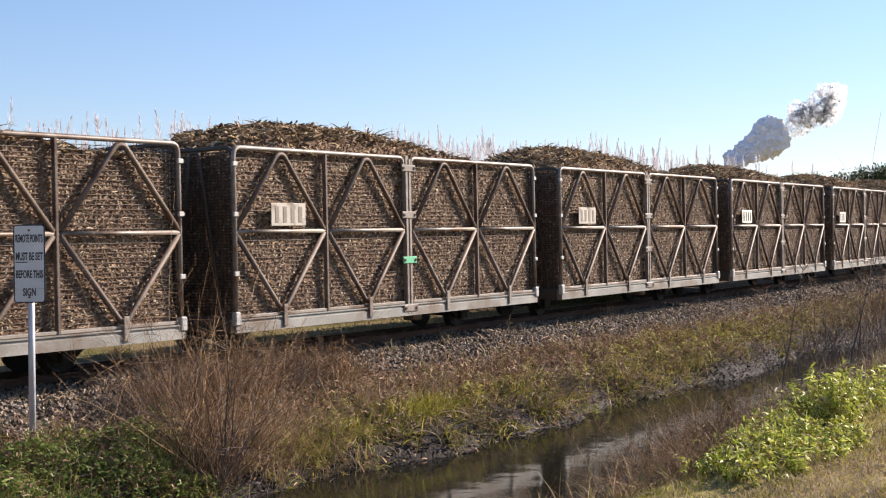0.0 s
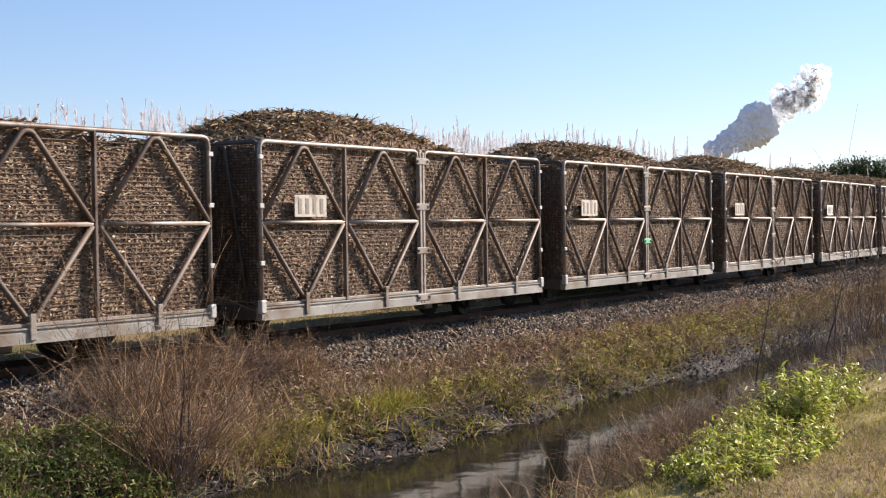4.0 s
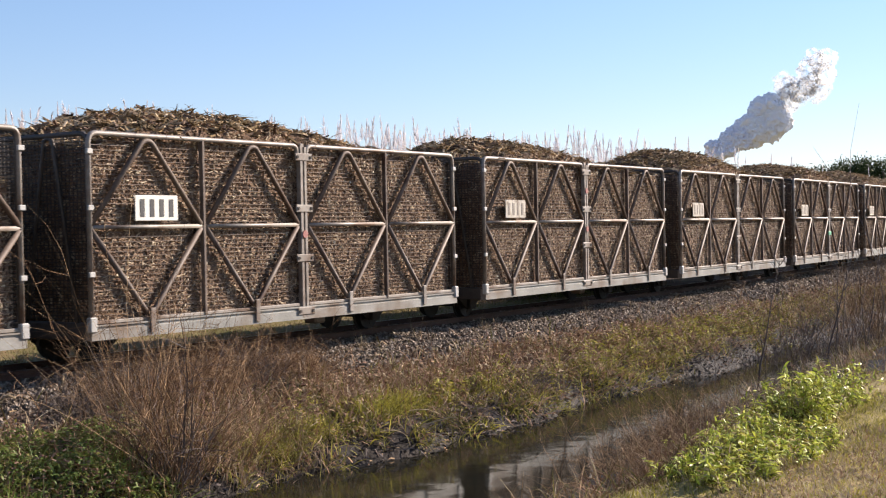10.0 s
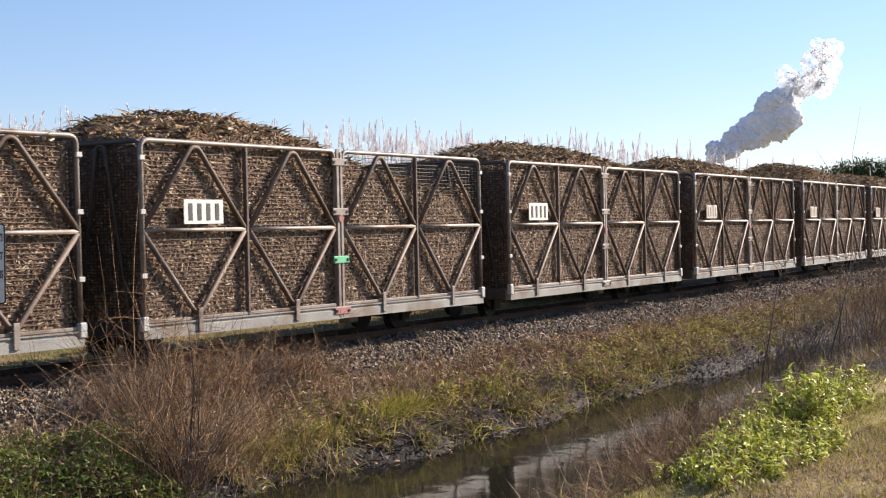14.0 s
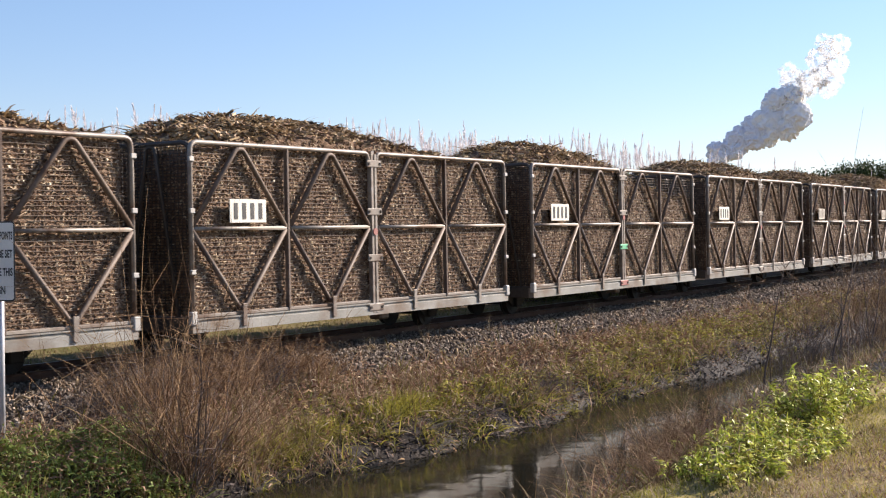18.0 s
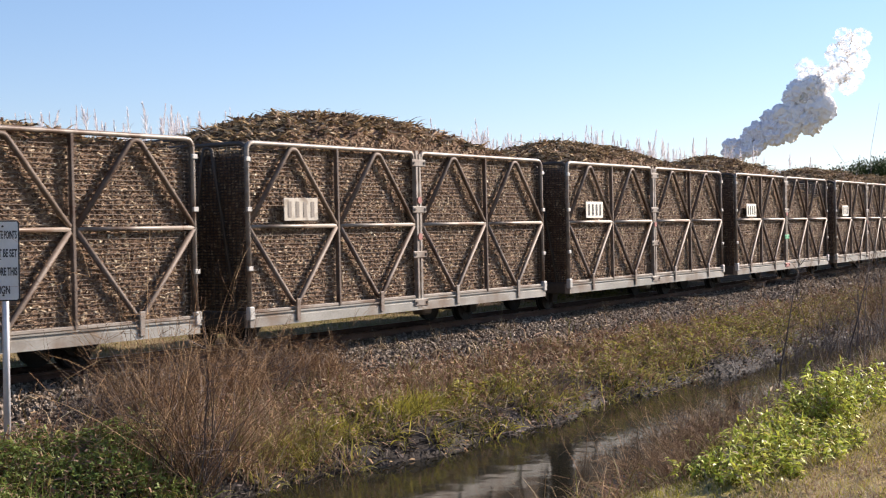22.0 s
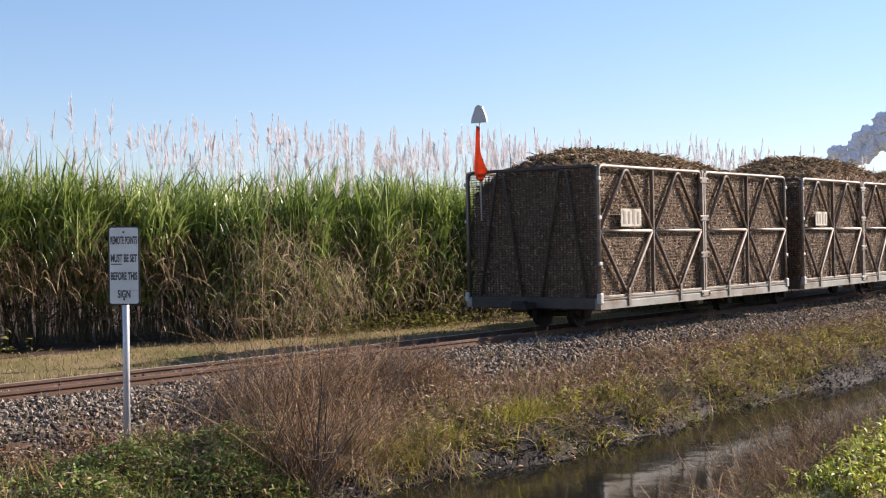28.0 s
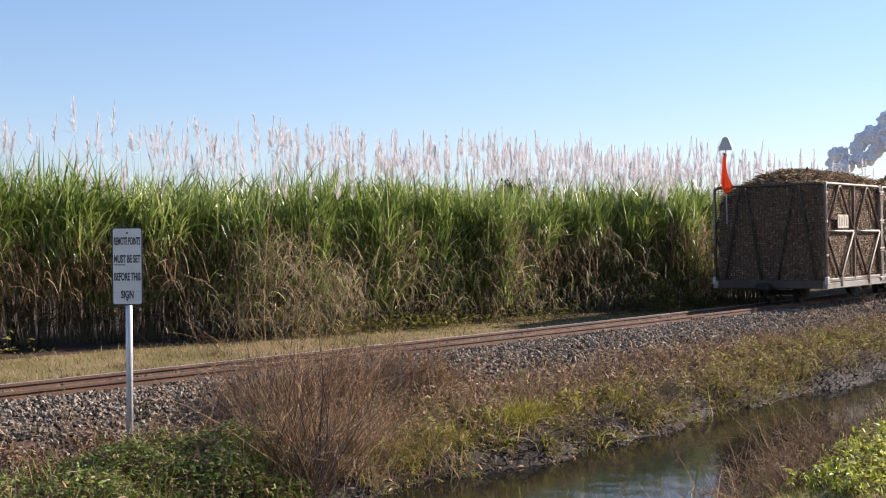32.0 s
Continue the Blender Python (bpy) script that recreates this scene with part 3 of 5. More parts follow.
def side_parts(wagon, sign, painted):
    """One long side: two panels of bent tube on a deep sill, hinged to a middle post. sign: -1 is the side that faces the ditch."""
    y = sign * (WAGON_W / 2 - TUBE)

    def at(x, z, out=0.0):
        return (x, y + sign * out, z)

    s = sign
    outer = s * WAGON_W / 2
    sill = [(outer, SILL_Z), (outer, SILL_TOP - 0.05), (outer - s * 0.012, SILL_TOP - 0.045), (outer - s * 0.012, SILL_TOP - 0.02), (outer + s * 0.006, SILL_TOP - 0.015), (outer + s * 0.006, SILL_TOP),
            (outer - s * 0.09, SILL_TOP), (outer - s * 0.09, SILL_Z)]
    part("sill", prism(bmesh.new(), sill, -HALF, HALF), SILL, wagon, "deep pale grey alloy sill")
    for a, b, corner in ((-HALF, -0.055, -1), (0.055, HALF, 1)):
        e0, e1 = (a + TUBE, b - 0.03) if corner < 0 else (a + 0.03, b - TUBE)
        low0, low1 = (SILL_TOP, TOP_Z - 0.2) if corner < 0 else (TOP_Z - 0.2, SILL_TOP)
        rail = rounded([at(e0, low0), at(e0, TOP_Z - TUBE), at(e1, TOP_Z - TUBE), at(e1, low1)], 0.1)
        part("top_rail", tubes((rail, TUBE)), ALUMINIUM, wagon, "bent tube top rail and corner post")
        q = (b - a) / 4
        m = (a + b) / 2
        part("panel_post", boxes((m - 0.017, m + 0.017, *sorted((outer - s * 0.005, outer - s * 0.062)), SILL_TOP, TOP_Z - 0.04), bevel=0.004), BROWN_TUBE, wagon)
        part("panel_rail", boxes((a + 0.03, b - 0.03, min(y - 0.012, y + 0.012), max(y - 0.012, y + 0.012), SILL_TOP + 0.004, SILL_TOP + 0.04), bevel=0.006), ALUMINIUM, wagon)
        for c in (a + q, b - q):
            l, r = c - q + (0.035 if c < m else 0.04), c + q - (0.04 if c < m else 0.035)
            for z_tip, z_mid, foot in ((TOP_Z - 0.075, MID_Z + 0.02, 0), (SILL_TOP + 0.07, MID_Z - 0.02, 1)):
                half = 0.03 if foot else 0.05
                shape = [at(l, z_mid), at(c - half, z_tip), at(c + half, z_tip), at(r, z_mid)]
                part("diagonal_brace", tubes((rounded(shape, 0.07, 3), 0.029), sides=6), BROWN_TUBE, wagon)
            part("middle_rail", tubes(([at(l, MID_Z), at(r, MID_Z)], 0.025), sides=6), ALUMINIUM, wagon)
            part("foot_bracket", boxes((c - 0.035, c + 0.035, *sorted((outer + s * 0.002, outer + s * 0.022)), SILL_Z + 0.03, SILL_TOP + 0.13), bevel=0.006), ALUMINIUM, wagon)
        x = a + 0.02 if corner < 0 else b - 0.02
        part("corner_casting", boxes((x - 0.045, x + 0.045, *sorted((outer - s * 0.05, outer + s * 0.018)), SILL_TOP - 0.07, SILL_TOP + 0.08), bevel=0.012), CAST, wagon, "pale cast corner block")
        for z in (0.95, 1.6, 2.15):
            part("lug", boxes((x - 0.036, x + 0.036, *sorted((outer - s * 0.02, outer + s * 0.012)), z - 0.026, z + 0.026), bevel=0.006), CAST, wagon)
        wires = bmesh.new()
        inner = outer - s * 0.077
        z = SILL_TOP + 0.04
        while z < TOP_Z - 0.05:
            box(wires, a + 0.02, b - 0.02, inner - 0.004, inner + 0.004, z - 0.0028, z + 0.0028)
            z += 0.048
        for k in range(1, 6):
            x = a + (b - a) * k / 6
            box(wires, x - 0.003, x + 0.003, *sorted((inner - s * 0.005, inner - s * 0.010)), SILL_TOP, TOP_Z - 0.03)
        part("mesh_panel", wires, WIRE, wagon, "horizontal wire mesh infill")
    post = boxes((-0.058, -0.012, *sorted((outer - s * 0.06, outer + s * 0.004)), SILL_Z + 0.02, TOP_Z - 0.04), (0.012, 0.058, *sorted((outer - s * 0.06, outer + s * 0.004)), SILL_Z + 0.02, TOP_Z - 0.04),
                 (-0.03, 0.03, *sorted((outer - s * 0.04, outer - s * 0.016)), SILL_Z + 0.02, TOP_Z), bevel=0.004)
    part("middle_post", post, ALUMINIUM, wagon, "double channel middle post")
    for i, z in enumerate((0.40, 1.02, 1.60, 2.20)):
        mat = painted.get(i, ALUMINIUM)
        part("hinge_plate", boxes((-0.15, 0.15, *sorted((outer - s * 0.005, outer + s * 0.014)), z - 0.045, z + 0.045), bevel=0.008), mat, wagon, "mint green hinge plate" if mat is GREEN_PAINT else "")
        for x in (-0.115, 0.115):
            part("bolt", boxes((x - 0.016, x + 0.016, *sorted((outer + s * 0.014, outer + s * 0.024)), z - 0.016, z + 0.016)), IRON, wagon)
    if "tag" in painted and sign < 0:
        for z in painted["tag"]:
            bm = bmesh.new()
            bmesh.ops.create_cone(bm, cap_ends=True, segments=14, radius1=0.045, radius2=0.045, depth=0.012, matrix=Matrix.Translation((0, outer + s * 0.012, z)) @ Matrix.Rotation(math.pi / 2, 4, "X"))
            part("marker_disc", bm, RED_PAINT, wagon, "faded red disc")


def end_parts(wagon, s):
    """A narrow end of tubes over a headstock, its shade put into their dark colour."""
    x = s * (HALF - 0.035)
    w = WAGON_W / 2 - 0.04
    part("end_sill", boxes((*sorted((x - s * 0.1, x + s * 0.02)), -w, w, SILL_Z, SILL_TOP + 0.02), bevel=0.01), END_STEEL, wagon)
    part("end_frame", tubes((rounded([(x, -w, SILL_TOP), (x, -w, TOP_Z - 0.03), (x, w, TOP_Z - 0.03), (x, w, SILL_TOP)], 0.12), TUBE)), END_STEEL, wagon, "tube end frame, coloured dark for shade")
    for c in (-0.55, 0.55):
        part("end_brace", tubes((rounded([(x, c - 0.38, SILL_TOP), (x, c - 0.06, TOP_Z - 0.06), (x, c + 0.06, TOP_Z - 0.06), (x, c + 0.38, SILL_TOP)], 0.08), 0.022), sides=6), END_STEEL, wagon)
    # close-set dark wires deepen the painted shade of the end
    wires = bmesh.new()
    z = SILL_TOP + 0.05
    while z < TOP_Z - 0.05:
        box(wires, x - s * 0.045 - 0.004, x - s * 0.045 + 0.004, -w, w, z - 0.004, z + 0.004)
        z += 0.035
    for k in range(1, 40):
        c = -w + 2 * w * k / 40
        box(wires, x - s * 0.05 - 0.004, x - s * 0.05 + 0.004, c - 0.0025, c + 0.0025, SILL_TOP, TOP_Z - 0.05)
    part("end_mesh", wires, END_STEEL, wagon, "close wire mesh, coloured dark for shade")
    bm = bmesh.new()
    box(bm, *sorted((x, x + s * 0.26)), -0.07, 0.07, 0.30, 0.40, 0.015)
    box(bm, *sorted((x + s * 0.24, x + s * 0.42)), -0.13, 0.13, 0.27, 0.43, 0.04)
    part("coupler", bm, IRON, wagon, "sooty automatic coupler")


WHEEL_R = 0.2


def wheelset_mesh():
    bm = bmesh.new()
    for s in (-1, 1):
        for r, d, o in ((WHEEL_R, 0.085, 0.325), (WHEEL_R + 0.026, 0.022, 0.277), (0.075, 0.13, 0.33)):
            bmesh.ops.create_cone(bm, cap_ends=True, segments=22, radius1=r, radius2=r, depth=d, matrix=Matrix.Translation((0, s * o, 0)) @ Matrix.Rotation(math.pi / 2, 4, "X"))
        for k in range(5):
            a = 2 * math.pi * k / 5
            bmesh.ops.create_cone(bm, cap_ends=True, segments=8, radius1=0.028, radius2=0.028, depth=0.01, matrix=Matrix.Translation((0.125 * math.cos(a), s * 0.371, 0.125 * math.sin(a))) @ Matrix.Rotation(math.pi / 2, 4, "X"))
    bmesh.ops.create_cone(bm, cap_ends=True, segments=10, radius1=0.05, radius2=0.05, depth=0.64, matrix=Matrix.Rotation(math.pi / 2, 4, "X"))
    me = bpy.data.meshes.new("wheelset")
    bm.to_mesh(me)
    bm.free()
    me.materials.append(IRON)
    return me


AXLES = (-2.45, 2.25)


def build_wagon(painted):
    wagon = empty("cane_wagon")
    for s in (-1, 1):
        side_parts(wagon, s, painted)
        end_parts(wagon, s)
    part("floor", boxes((-HALF + 0.1, HALF - 0.1, -WAGON_W / 2 + 0.1, WAGON_W / 2 - 0.1, 0.40, 0.45)), IRON, wagon)
    part("underframe", boxes((-HALF + 0.1, HALF - 0.1, -0.42, -0.34, 0.29, 0.40), (-HALF + 0.1, HALF - 0.1, 0.34, 0.42, 0.29, 0.40)), IRON, wagon)
    for c in AXLES:
        for side in (-1, 1):
            bm = bmesh.new()
            prism(bm, [(c - 0.34, 0.31), (c - 0.12, 0.14), (c + 0.12, 0.14), (c + 0.34, 0.31)], side * 0.41, side * 0.44, "y")
            box(bm, c - 0.085, c + 0.085, *sorted((side * 0.40, side * 0.50)), 0.12, 0.28, 0.012)
            part("axle_guard", bm, IRON, wagon, "sooty axle box in its iron guard")
    part("brake_box", boxes((0.86, 1.06, -0.60, -0.40, 0.17, 0.33), bevel=0.02), SILL, wagon, "pale grey brake gear box")
    part("brake_rod", tubes(([(-2.2, 0.05, 0.27), (2.0, 0.05, 0.27)], 0.016), sides=6), IRON, wagon)
    for x in AXLES:
        w = mesh_part("wheelset", WHEEL_MESH, None, wagon, "pair of iron wheels on an axle")
        w.matrix_basis = pose(x, 0, WHEEL_R)
    return wagon


WHEEL_MESH = wheelset_mesh()


def number_board(wagon, dull):
    """A board with four bars in the place of its figures."""
    y = -WAGON_W / 2 - 0.002
    x0, x1, z0, z1 = -2.62, -2.03, 1.47, 1.73
    board = part("number_board", boxes((x0, x1, y - 0.008, y + 0.002, z0, z1), bevel=0.004), PLATE_DULL if dull else PLATE, wagon, "dusty cream board" if dull else "white board with dark bars")
    for i in range(4):
        a = x0 + 0.045 + i * 0.132
        part("bar", boxes((a + 0.022, a + 0.08, y - 0.012, y - 0.009, z0 + 0.04, z1 - 0.04)), INK_DULL if dull else INK, board)


# load of each wagon: crest place, crest height, width of the crest, height at the rear, at the front
LOADS = [(0.35, 0.31, 0.41, -0.08, -0.08), (0.45, 0.43, 0.36, 0.0, 0.02), (0.37, 0.33, 0.35, 0.0, -0.02), (0.28, 0.25, 0.33, 0.04, -0.40), (0.37, 0.27, 0.34, 0.0, -0.04), (0.31, 0.23, 0.33, 0.02, -0.06), (0.37, 0.37, 0.34, 0.02, -0.12),
         (0.38, 0.27, 0.33, 0.04, -0.02), (0.34, 0.28, 0.32, 0.03, -0.06), (0.33, 0.26, 0.32, 0.0, -0.06), (0.34, 0.26, 0.3, 0.0, -0.06), (0.4, 0.34, 0.3, 0.0, -0.1), (0.34, 0.36, 0.28, 0.0, -0.1), (0.34, 0.36, 0.28, 0.0, -0.1)]


def heap_height(shape, x, y):
    """Height of the heap over the wagon's rim."""
    crest, top, wide, rear, front = shape
    s = (x + HALF) / WAGON_L
    top, wide = top + 0.035, wide + 0.02
    base = rear + (front - rear) * np.clip((s - 0.35) / 0.5, 0, 1)
    base = base - (0.38 * (0.55 + 0.45 * y / (WAGON_W / 2)) if rear < -0.05 else 0.20) * np.exp(-s / 0.08)
    bell = np.exp(-np.abs((s - crest) / wide) ** 2.6)
    across = 1 - 0.75 * np.abs(y / (WAGON_W / 2)) ** 2.2
    lump = 0.045 * np.sin(5.1 * x + 9 * crest) * np.cos(3.7 * y + 5 * x) + 0.03 * np.sin(9.7 * x + 2) * np.sin(8 * y + 1)
    return -0.10 + base + (top + 0.14) * bell * across + lump


def build_load(shape, k):
    """Cut cane billets: a packed core with loose billets and leaf trash over its top and sides."""
    rng = np.random.default_rng(100 + k)
    hx, hy = HALF - 0.115, WAGON_W / 2 - 0.094
    xs, ys = np.linspace(-hx, hx, 45), np.linspace(-hy, hy, 17)
    gx, gy = np.meshgrid(xs, ys, indexing="ij")
    gz = TOP_Z + heap_height(shape, gx, gy) - 0.02
    n, m = gx.shape
    top = np.stack([gx, gy, gz], -1).reshape(-1, 3)
    i, j = np.meshgrid(np.arange(n - 1), np.arange(m - 1), indexing="ij")
    a = (i * m + j).ravel()
    pieces = [(top, np.stack([a, a + m, a + m + 1, a + 1], 1), 0)]
    rim = [(p, 0) for p in range(n)] + [(n - 1, p) for p in range(1, m)] + [(p, m - 1) for p in range(n - 2, -1, -1)] + [(0, p) for p in range(m - 2, 0, -1)]
    ring = np.array([[gx[p], gy[p], gz[p]] for p in rim])
    low = ring.copy()
    low[:, 2] = 0.46
    c = np.arange(len(rim))
    pieces.append((np.concatenate([ring, low]), np.stack([c, c + len(rim), (c + 1) % len(rim) + len(rim), (c + 1) % len(rim)], 1), 0))
    # billets lying against the sides and the rear
    for count, fixed in ((11000, "near"), (500, "far"), (2600, "rear"), (200, "front")):
        t = rng.uniform(-1, 1, count)
        x = t * hx if fixed in ("near", "far") else np.full(count, (-1 if fixed == "rear" else 1) * (hx + 0.005))
        y = t * hy if fixed in ("rear", "front") else np.full(count, (-1 if fixed == "near" else 1) * (hy + 0.005))
        rim_z = TOP_Z + heap_height(shape, x, y)
        z = 0.48 + (rim_z - 0.5) * rng.uniform(0, 1, count)
        ang = rng.normal(0, 0.42, count) + np.where(rng.random(count) < 0.38, 1.5, 0)
        way = np.stack([np.cos(ang), rng.normal(0, 0.08, count), np.sin(ang)], -1)
        if fixed in ("rear", "front"):
            way = way[:, [1, 0, 2]]
        push = rng.uniform(-0.006, 0.003, count)
        x = x + (np.sign(x) * push if fixed in ("rear", "front") else 0)
        y = y + (np.sign(y) * push if fixed in ("near", "far") else 0)
        v, f = sticks(np.stack([x, y, z], -1), way, rng.uniform(0.02, 0.085, count), rng.uniform(0.008, 0.023, count), rng.uniform(0.004, 0.011, count))
        pieces.append((v, f, 1))
    # cut ends that face out of the near side
    count = 420
    x = rng.uniform(-hx, hx, count)
    z = 0.48 + (TOP_Z + heap_height(shape, x, np.full(count, -hy)) - 0.5) * rng.uniform(0, 1, count)
    thick = rng.uniform(0.016, 0.03, count)
    v, f = sticks(np.stack([x, np.full(count, -hy - 0.006), z], -1), np.stack([rng.normal(0, 0.35, count), -np.ones(count), rng.normal(0, 0.35, count)], -1), 0.03, thick, thick * rng.uniform(0.7, 1.0, count))
    pieces.append((v, f, 3))
    # billets and trash over the heap
    count = 3200
    x, y = rng.uniform(-hx, hx, count), rng.uniform(-hy, hy, count)
    z = TOP_Z + heap_height(shape, x, y) + rng.uniform(-0.01, 0.035, count)
    ang = rng.uniform(0, 2 * math.pi, count)
    way = np.stack([np.cos(ang), np.sin(ang), rng.normal(0, 0.35, count)], -1)
    v, f = sticks(np.stack([x, y, z], -1), way, rng.uniform(0.05, 0.19, count), rng.uniform(0.012, 0.03, count), rng.uniform(0.008, 0.026, count))
    pieces.append((v[:8 * 1500], f[:6 * 1500], 1))
    pieces.append((v[8 * 1500:], f[6 * 1500:] - 8 * 1500, 2))
    count = 3000
    x, y = rng.uniform(-hx, hx, count), rng.uniform(-hy, hy, count)
    root = np.stack([x, y, TOP_Z + heap_height(shape, x, y) + 0.005], -1)
    ang = rng.uniform(0, 2 * math.pi, count)
    way = np.stack([np.cos(ang), np.sin(ang), rng.uniform(0.05, 0.8, count)], -1)
    v, f = ribbons(root, way, rng.uniform(0.1, 0.32, count), rng.uniform(0.012, 0.03, count), rng.uniform(0.4, 1.6, count), 3)
    pieces.append((v, f, 2))
    v, f, slot = joined(pieces)
    ob = new("cane_load", arrays("cane_load", v, f, (CORE, BILLET, TRASH, CUT_END), slot))
    return tagged(ob, "heap of brown chopped sugarcane billets filling a wagon", "sugarcane", "loads of the wagons", "stuff")


PAINTED = {0: {"tag": ()}, 1: {"tag": (1.25, 1.72)}, 2: {"tag": (1.35,)}, 3: {1: GREEN_PAINT, 0: RED_PAINT, "tag": (1.52,)}, 4: {"tag": (1.3,)}, 5: {"tag": (1.28, 1.9)}, 7: {1: GREEN_PAINT}}
DULL = {0, 1, 6, 8, 12}
CLEAN = {3, 4, 2}
wagons, loads = [], []


def build_train():
    plain = None
    for k in range(14):
        if k in PAINTED or plain is None:
            wagon = build_wagon(PAINTED.get(k, {}))
            if k not in PAINTED:
                plain = wagon
        else:
            wagon = copy_thing(plain, Matrix())
        wagons.append(wagon)
    for k, wagon in enumerate(wagons):
        number_board(wagon, k not in CLEAN and k not in (9, 10))
        label = "open tube-framed cane wagon with wire mesh sides, heaped full"
        if k == 0:
            label = "last tube-framed cane wagon, with a flag at its rear"
        elif k in (3, 7):
            label = "tube-framed cane wagon with a mint green hinge plate"
        tagged(wagon, label, "rail wagon", "wagons of the cane train")
        loads.append(build_load(LOADS[k], k))


build_train()


def build_tail_marker(wagon):
    """The flag staff at the last wagon's far rear corner."""
    x, y = -HALF - 0.02, WAGON_W / 2 - 0.32
    staff = part("flag_staff", tubes(([(x, y, 1.6), (x, y + 0.01, 2.4), (x, y, 3.2)], 0.012), sides=6), GREY_PAINT, wagon, "thin grey staff")
    bm = bmesh.new()
    rows = 9
    grid = []
    for i in range(rows + 1):
        s = i / rows
        w = 0.045 + 0.20 * s ** 1.3 if s < 0.8 else 0.195 * (1.02 - s) / 0.22 + 0.02
        z = 3.02 - 0.8 * s
        grid.append([bm.verts.new((x - 0.03 + 0.03 * math.sin(5 * s + 3 * q), y + 0.02 - w * q + 0.05 * math.sin(3 * s), z - 0.04 * q)) for q in (-0.25, 0.0, 0.35, 0.7, 1.0)])
    for u, w in zip(grid, grid[1:]):
        for a in range(4):
            bm.faces.new((u[a], u[a + 1], w[a + 1], w[a])).smooth = True
    bmesh.ops.solidify(bm, geom=bm.faces[:], thickness=0.012)
    part("flag", bm, FLAG, staff, "limp orange cloth flag")
    bm = bmesh.new()
    prism(bm, [(y - 0.145, 3.07), (y + 0.145, 3.07), (y + 0.13, 3.15), (y + 0.06, 3.31), (y, 3.34), (y - 0.06, 3.31), (y - 0.13, 3.15)], x - 0.03, x + 0.01)
    part("marker_board", bm, GREY_PAINT, staff, "pale grey peaked marker board")


build_tail_marker(wagons[0])


# ---- plants: tools ----
def wands(root, way, length, width, droop, steps=4, sway=0.12):
    """Corners and faces of many thin tapered stems that bend."""
    root, way = np.asarray(root, float), unit(np.asarray(way, float))
    n = len(root)
    length, width, droop = (np.broadcast_to(np.asarray(q, float), n) for q in (length, width, droop))
    a = unit(np.cross(way, RNG.normal(size=(n, 3))))
    b = np.cross(way, a)
    p, d, rows = root.copy(), way.copy(), []
    for i in range(steps + 1):
        r = width * (1 - 0.75 * i / steps) / 2
        for k in range(3):
            c, s = math.cos(2.094 * k), math.sin(2.094 * k)
            rows.append(p + (a * c + b * s) * r[:, None])
        d = unit(d + RNG.normal(0, sway, (n, 3)) / steps ** 0.5 + np.array([[0, 0, -1.0]]) * (droop / steps)[:, None])
        p = p + d * (length / steps)[:, None]
    v = np.stack(rows, 1)
    q = np.array([[3 * i + k, 3 * i + (k + 1) % 3, 3 * i + 3 + (k + 1) % 3, 3 * i + 3 + k] for i in range(steps) for k in range(3)])
    f = (np.arange(n) * (3 * steps + 3))[:, None, None] + q[None]
    return v.reshape(-1, 3), f.reshape(-1, 4), v[:, ::3]


def spread_way(n, lean, up=1.0):
    """Directions about the vertical, leaning by about that much."""
    d = RNG.normal(0, lean, (n, 3))
    d[:, 2] = up
    return unit(d)


def blades(name, label, category, spots, materials, length, width, droop, lean=0.45, steps=3):
    """Grass at spots (x, u): ONE stuff object, its blades shared out over the materials."""
    p = on_ground(spots[:, 0], spots[:, 1])
    pieces = []
    pick = RNG.integers(0, len(materials), len(p))
    for k in range(len(materials)):
        q = p[pick == k]
        if len(q):
            v, f = ribbons(q - [0, 0, 0.01], spread_way(len(q), lean), RNG.uniform(*length, len(q)), RNG.uniform(*width, len(q)), RNG.uniform(*droop, len(q)), steps)
            pieces.append((v, f, k))
    v, f, slot = joined(pieces)
    return tagged(new(name, arrays(name, v, f, materials, slot)), label, category, kind="stuff")


def scatter(n, x0, x1, u0, u1, near=1.0, clump=0):
    """Spots (x, u), denser towards small x if near > 1, gathered in clumps if clump is set."""
    if clump:
        c = scatter(clump, x0, x1, u0, u1, near)
        i = RNG.integers(0, clump, n)
        return c[i] + RNG.normal(0, 0.09, (n, 2)) * (0.6 + c[i][:, :1] * 0.03)
    x = x0 + (x1 - x0) * RNG.random(n) ** near
    return np.stack([x, RNG.uniform(u0, u1, n)], 1)


# ---- sugarcane field ----
CURTAINS = ((9.2, 0.4, 0.4), (14.3, 1.0, 0.4), (15.4, 0.6, 0.4), (17.4, 0.7, 0.5), (19.8, 1.1, 0.55), (25.5, 1.3, 0.8), (29.0, 0.9, 0.7))


def bulge(x):
    """Where leaf curtains hang out of the field's face."""
    return 0.6 * sum(a * np.exp(-((x - c) / w) ** 2) for c, a, w in CURTAINS)


def hollow(x):
    """How far the foot of the cane stands back under its leaves."""
    return np.maximum(0, 0.15 - 0.25 * np.exp(-((x - 17.2) / 3.0) ** 4) + 1.3 * np.exp(-((x - 11.4) / 2.0) ** 2) + 0.3 * np.exp(-((x - 16.4) / 0.5) ** 2) + 1.2 * np.exp(-((x - 22.8) / 1.5) ** 2) + 0.12 * np.sin(x * 3.1) - bulge(x))


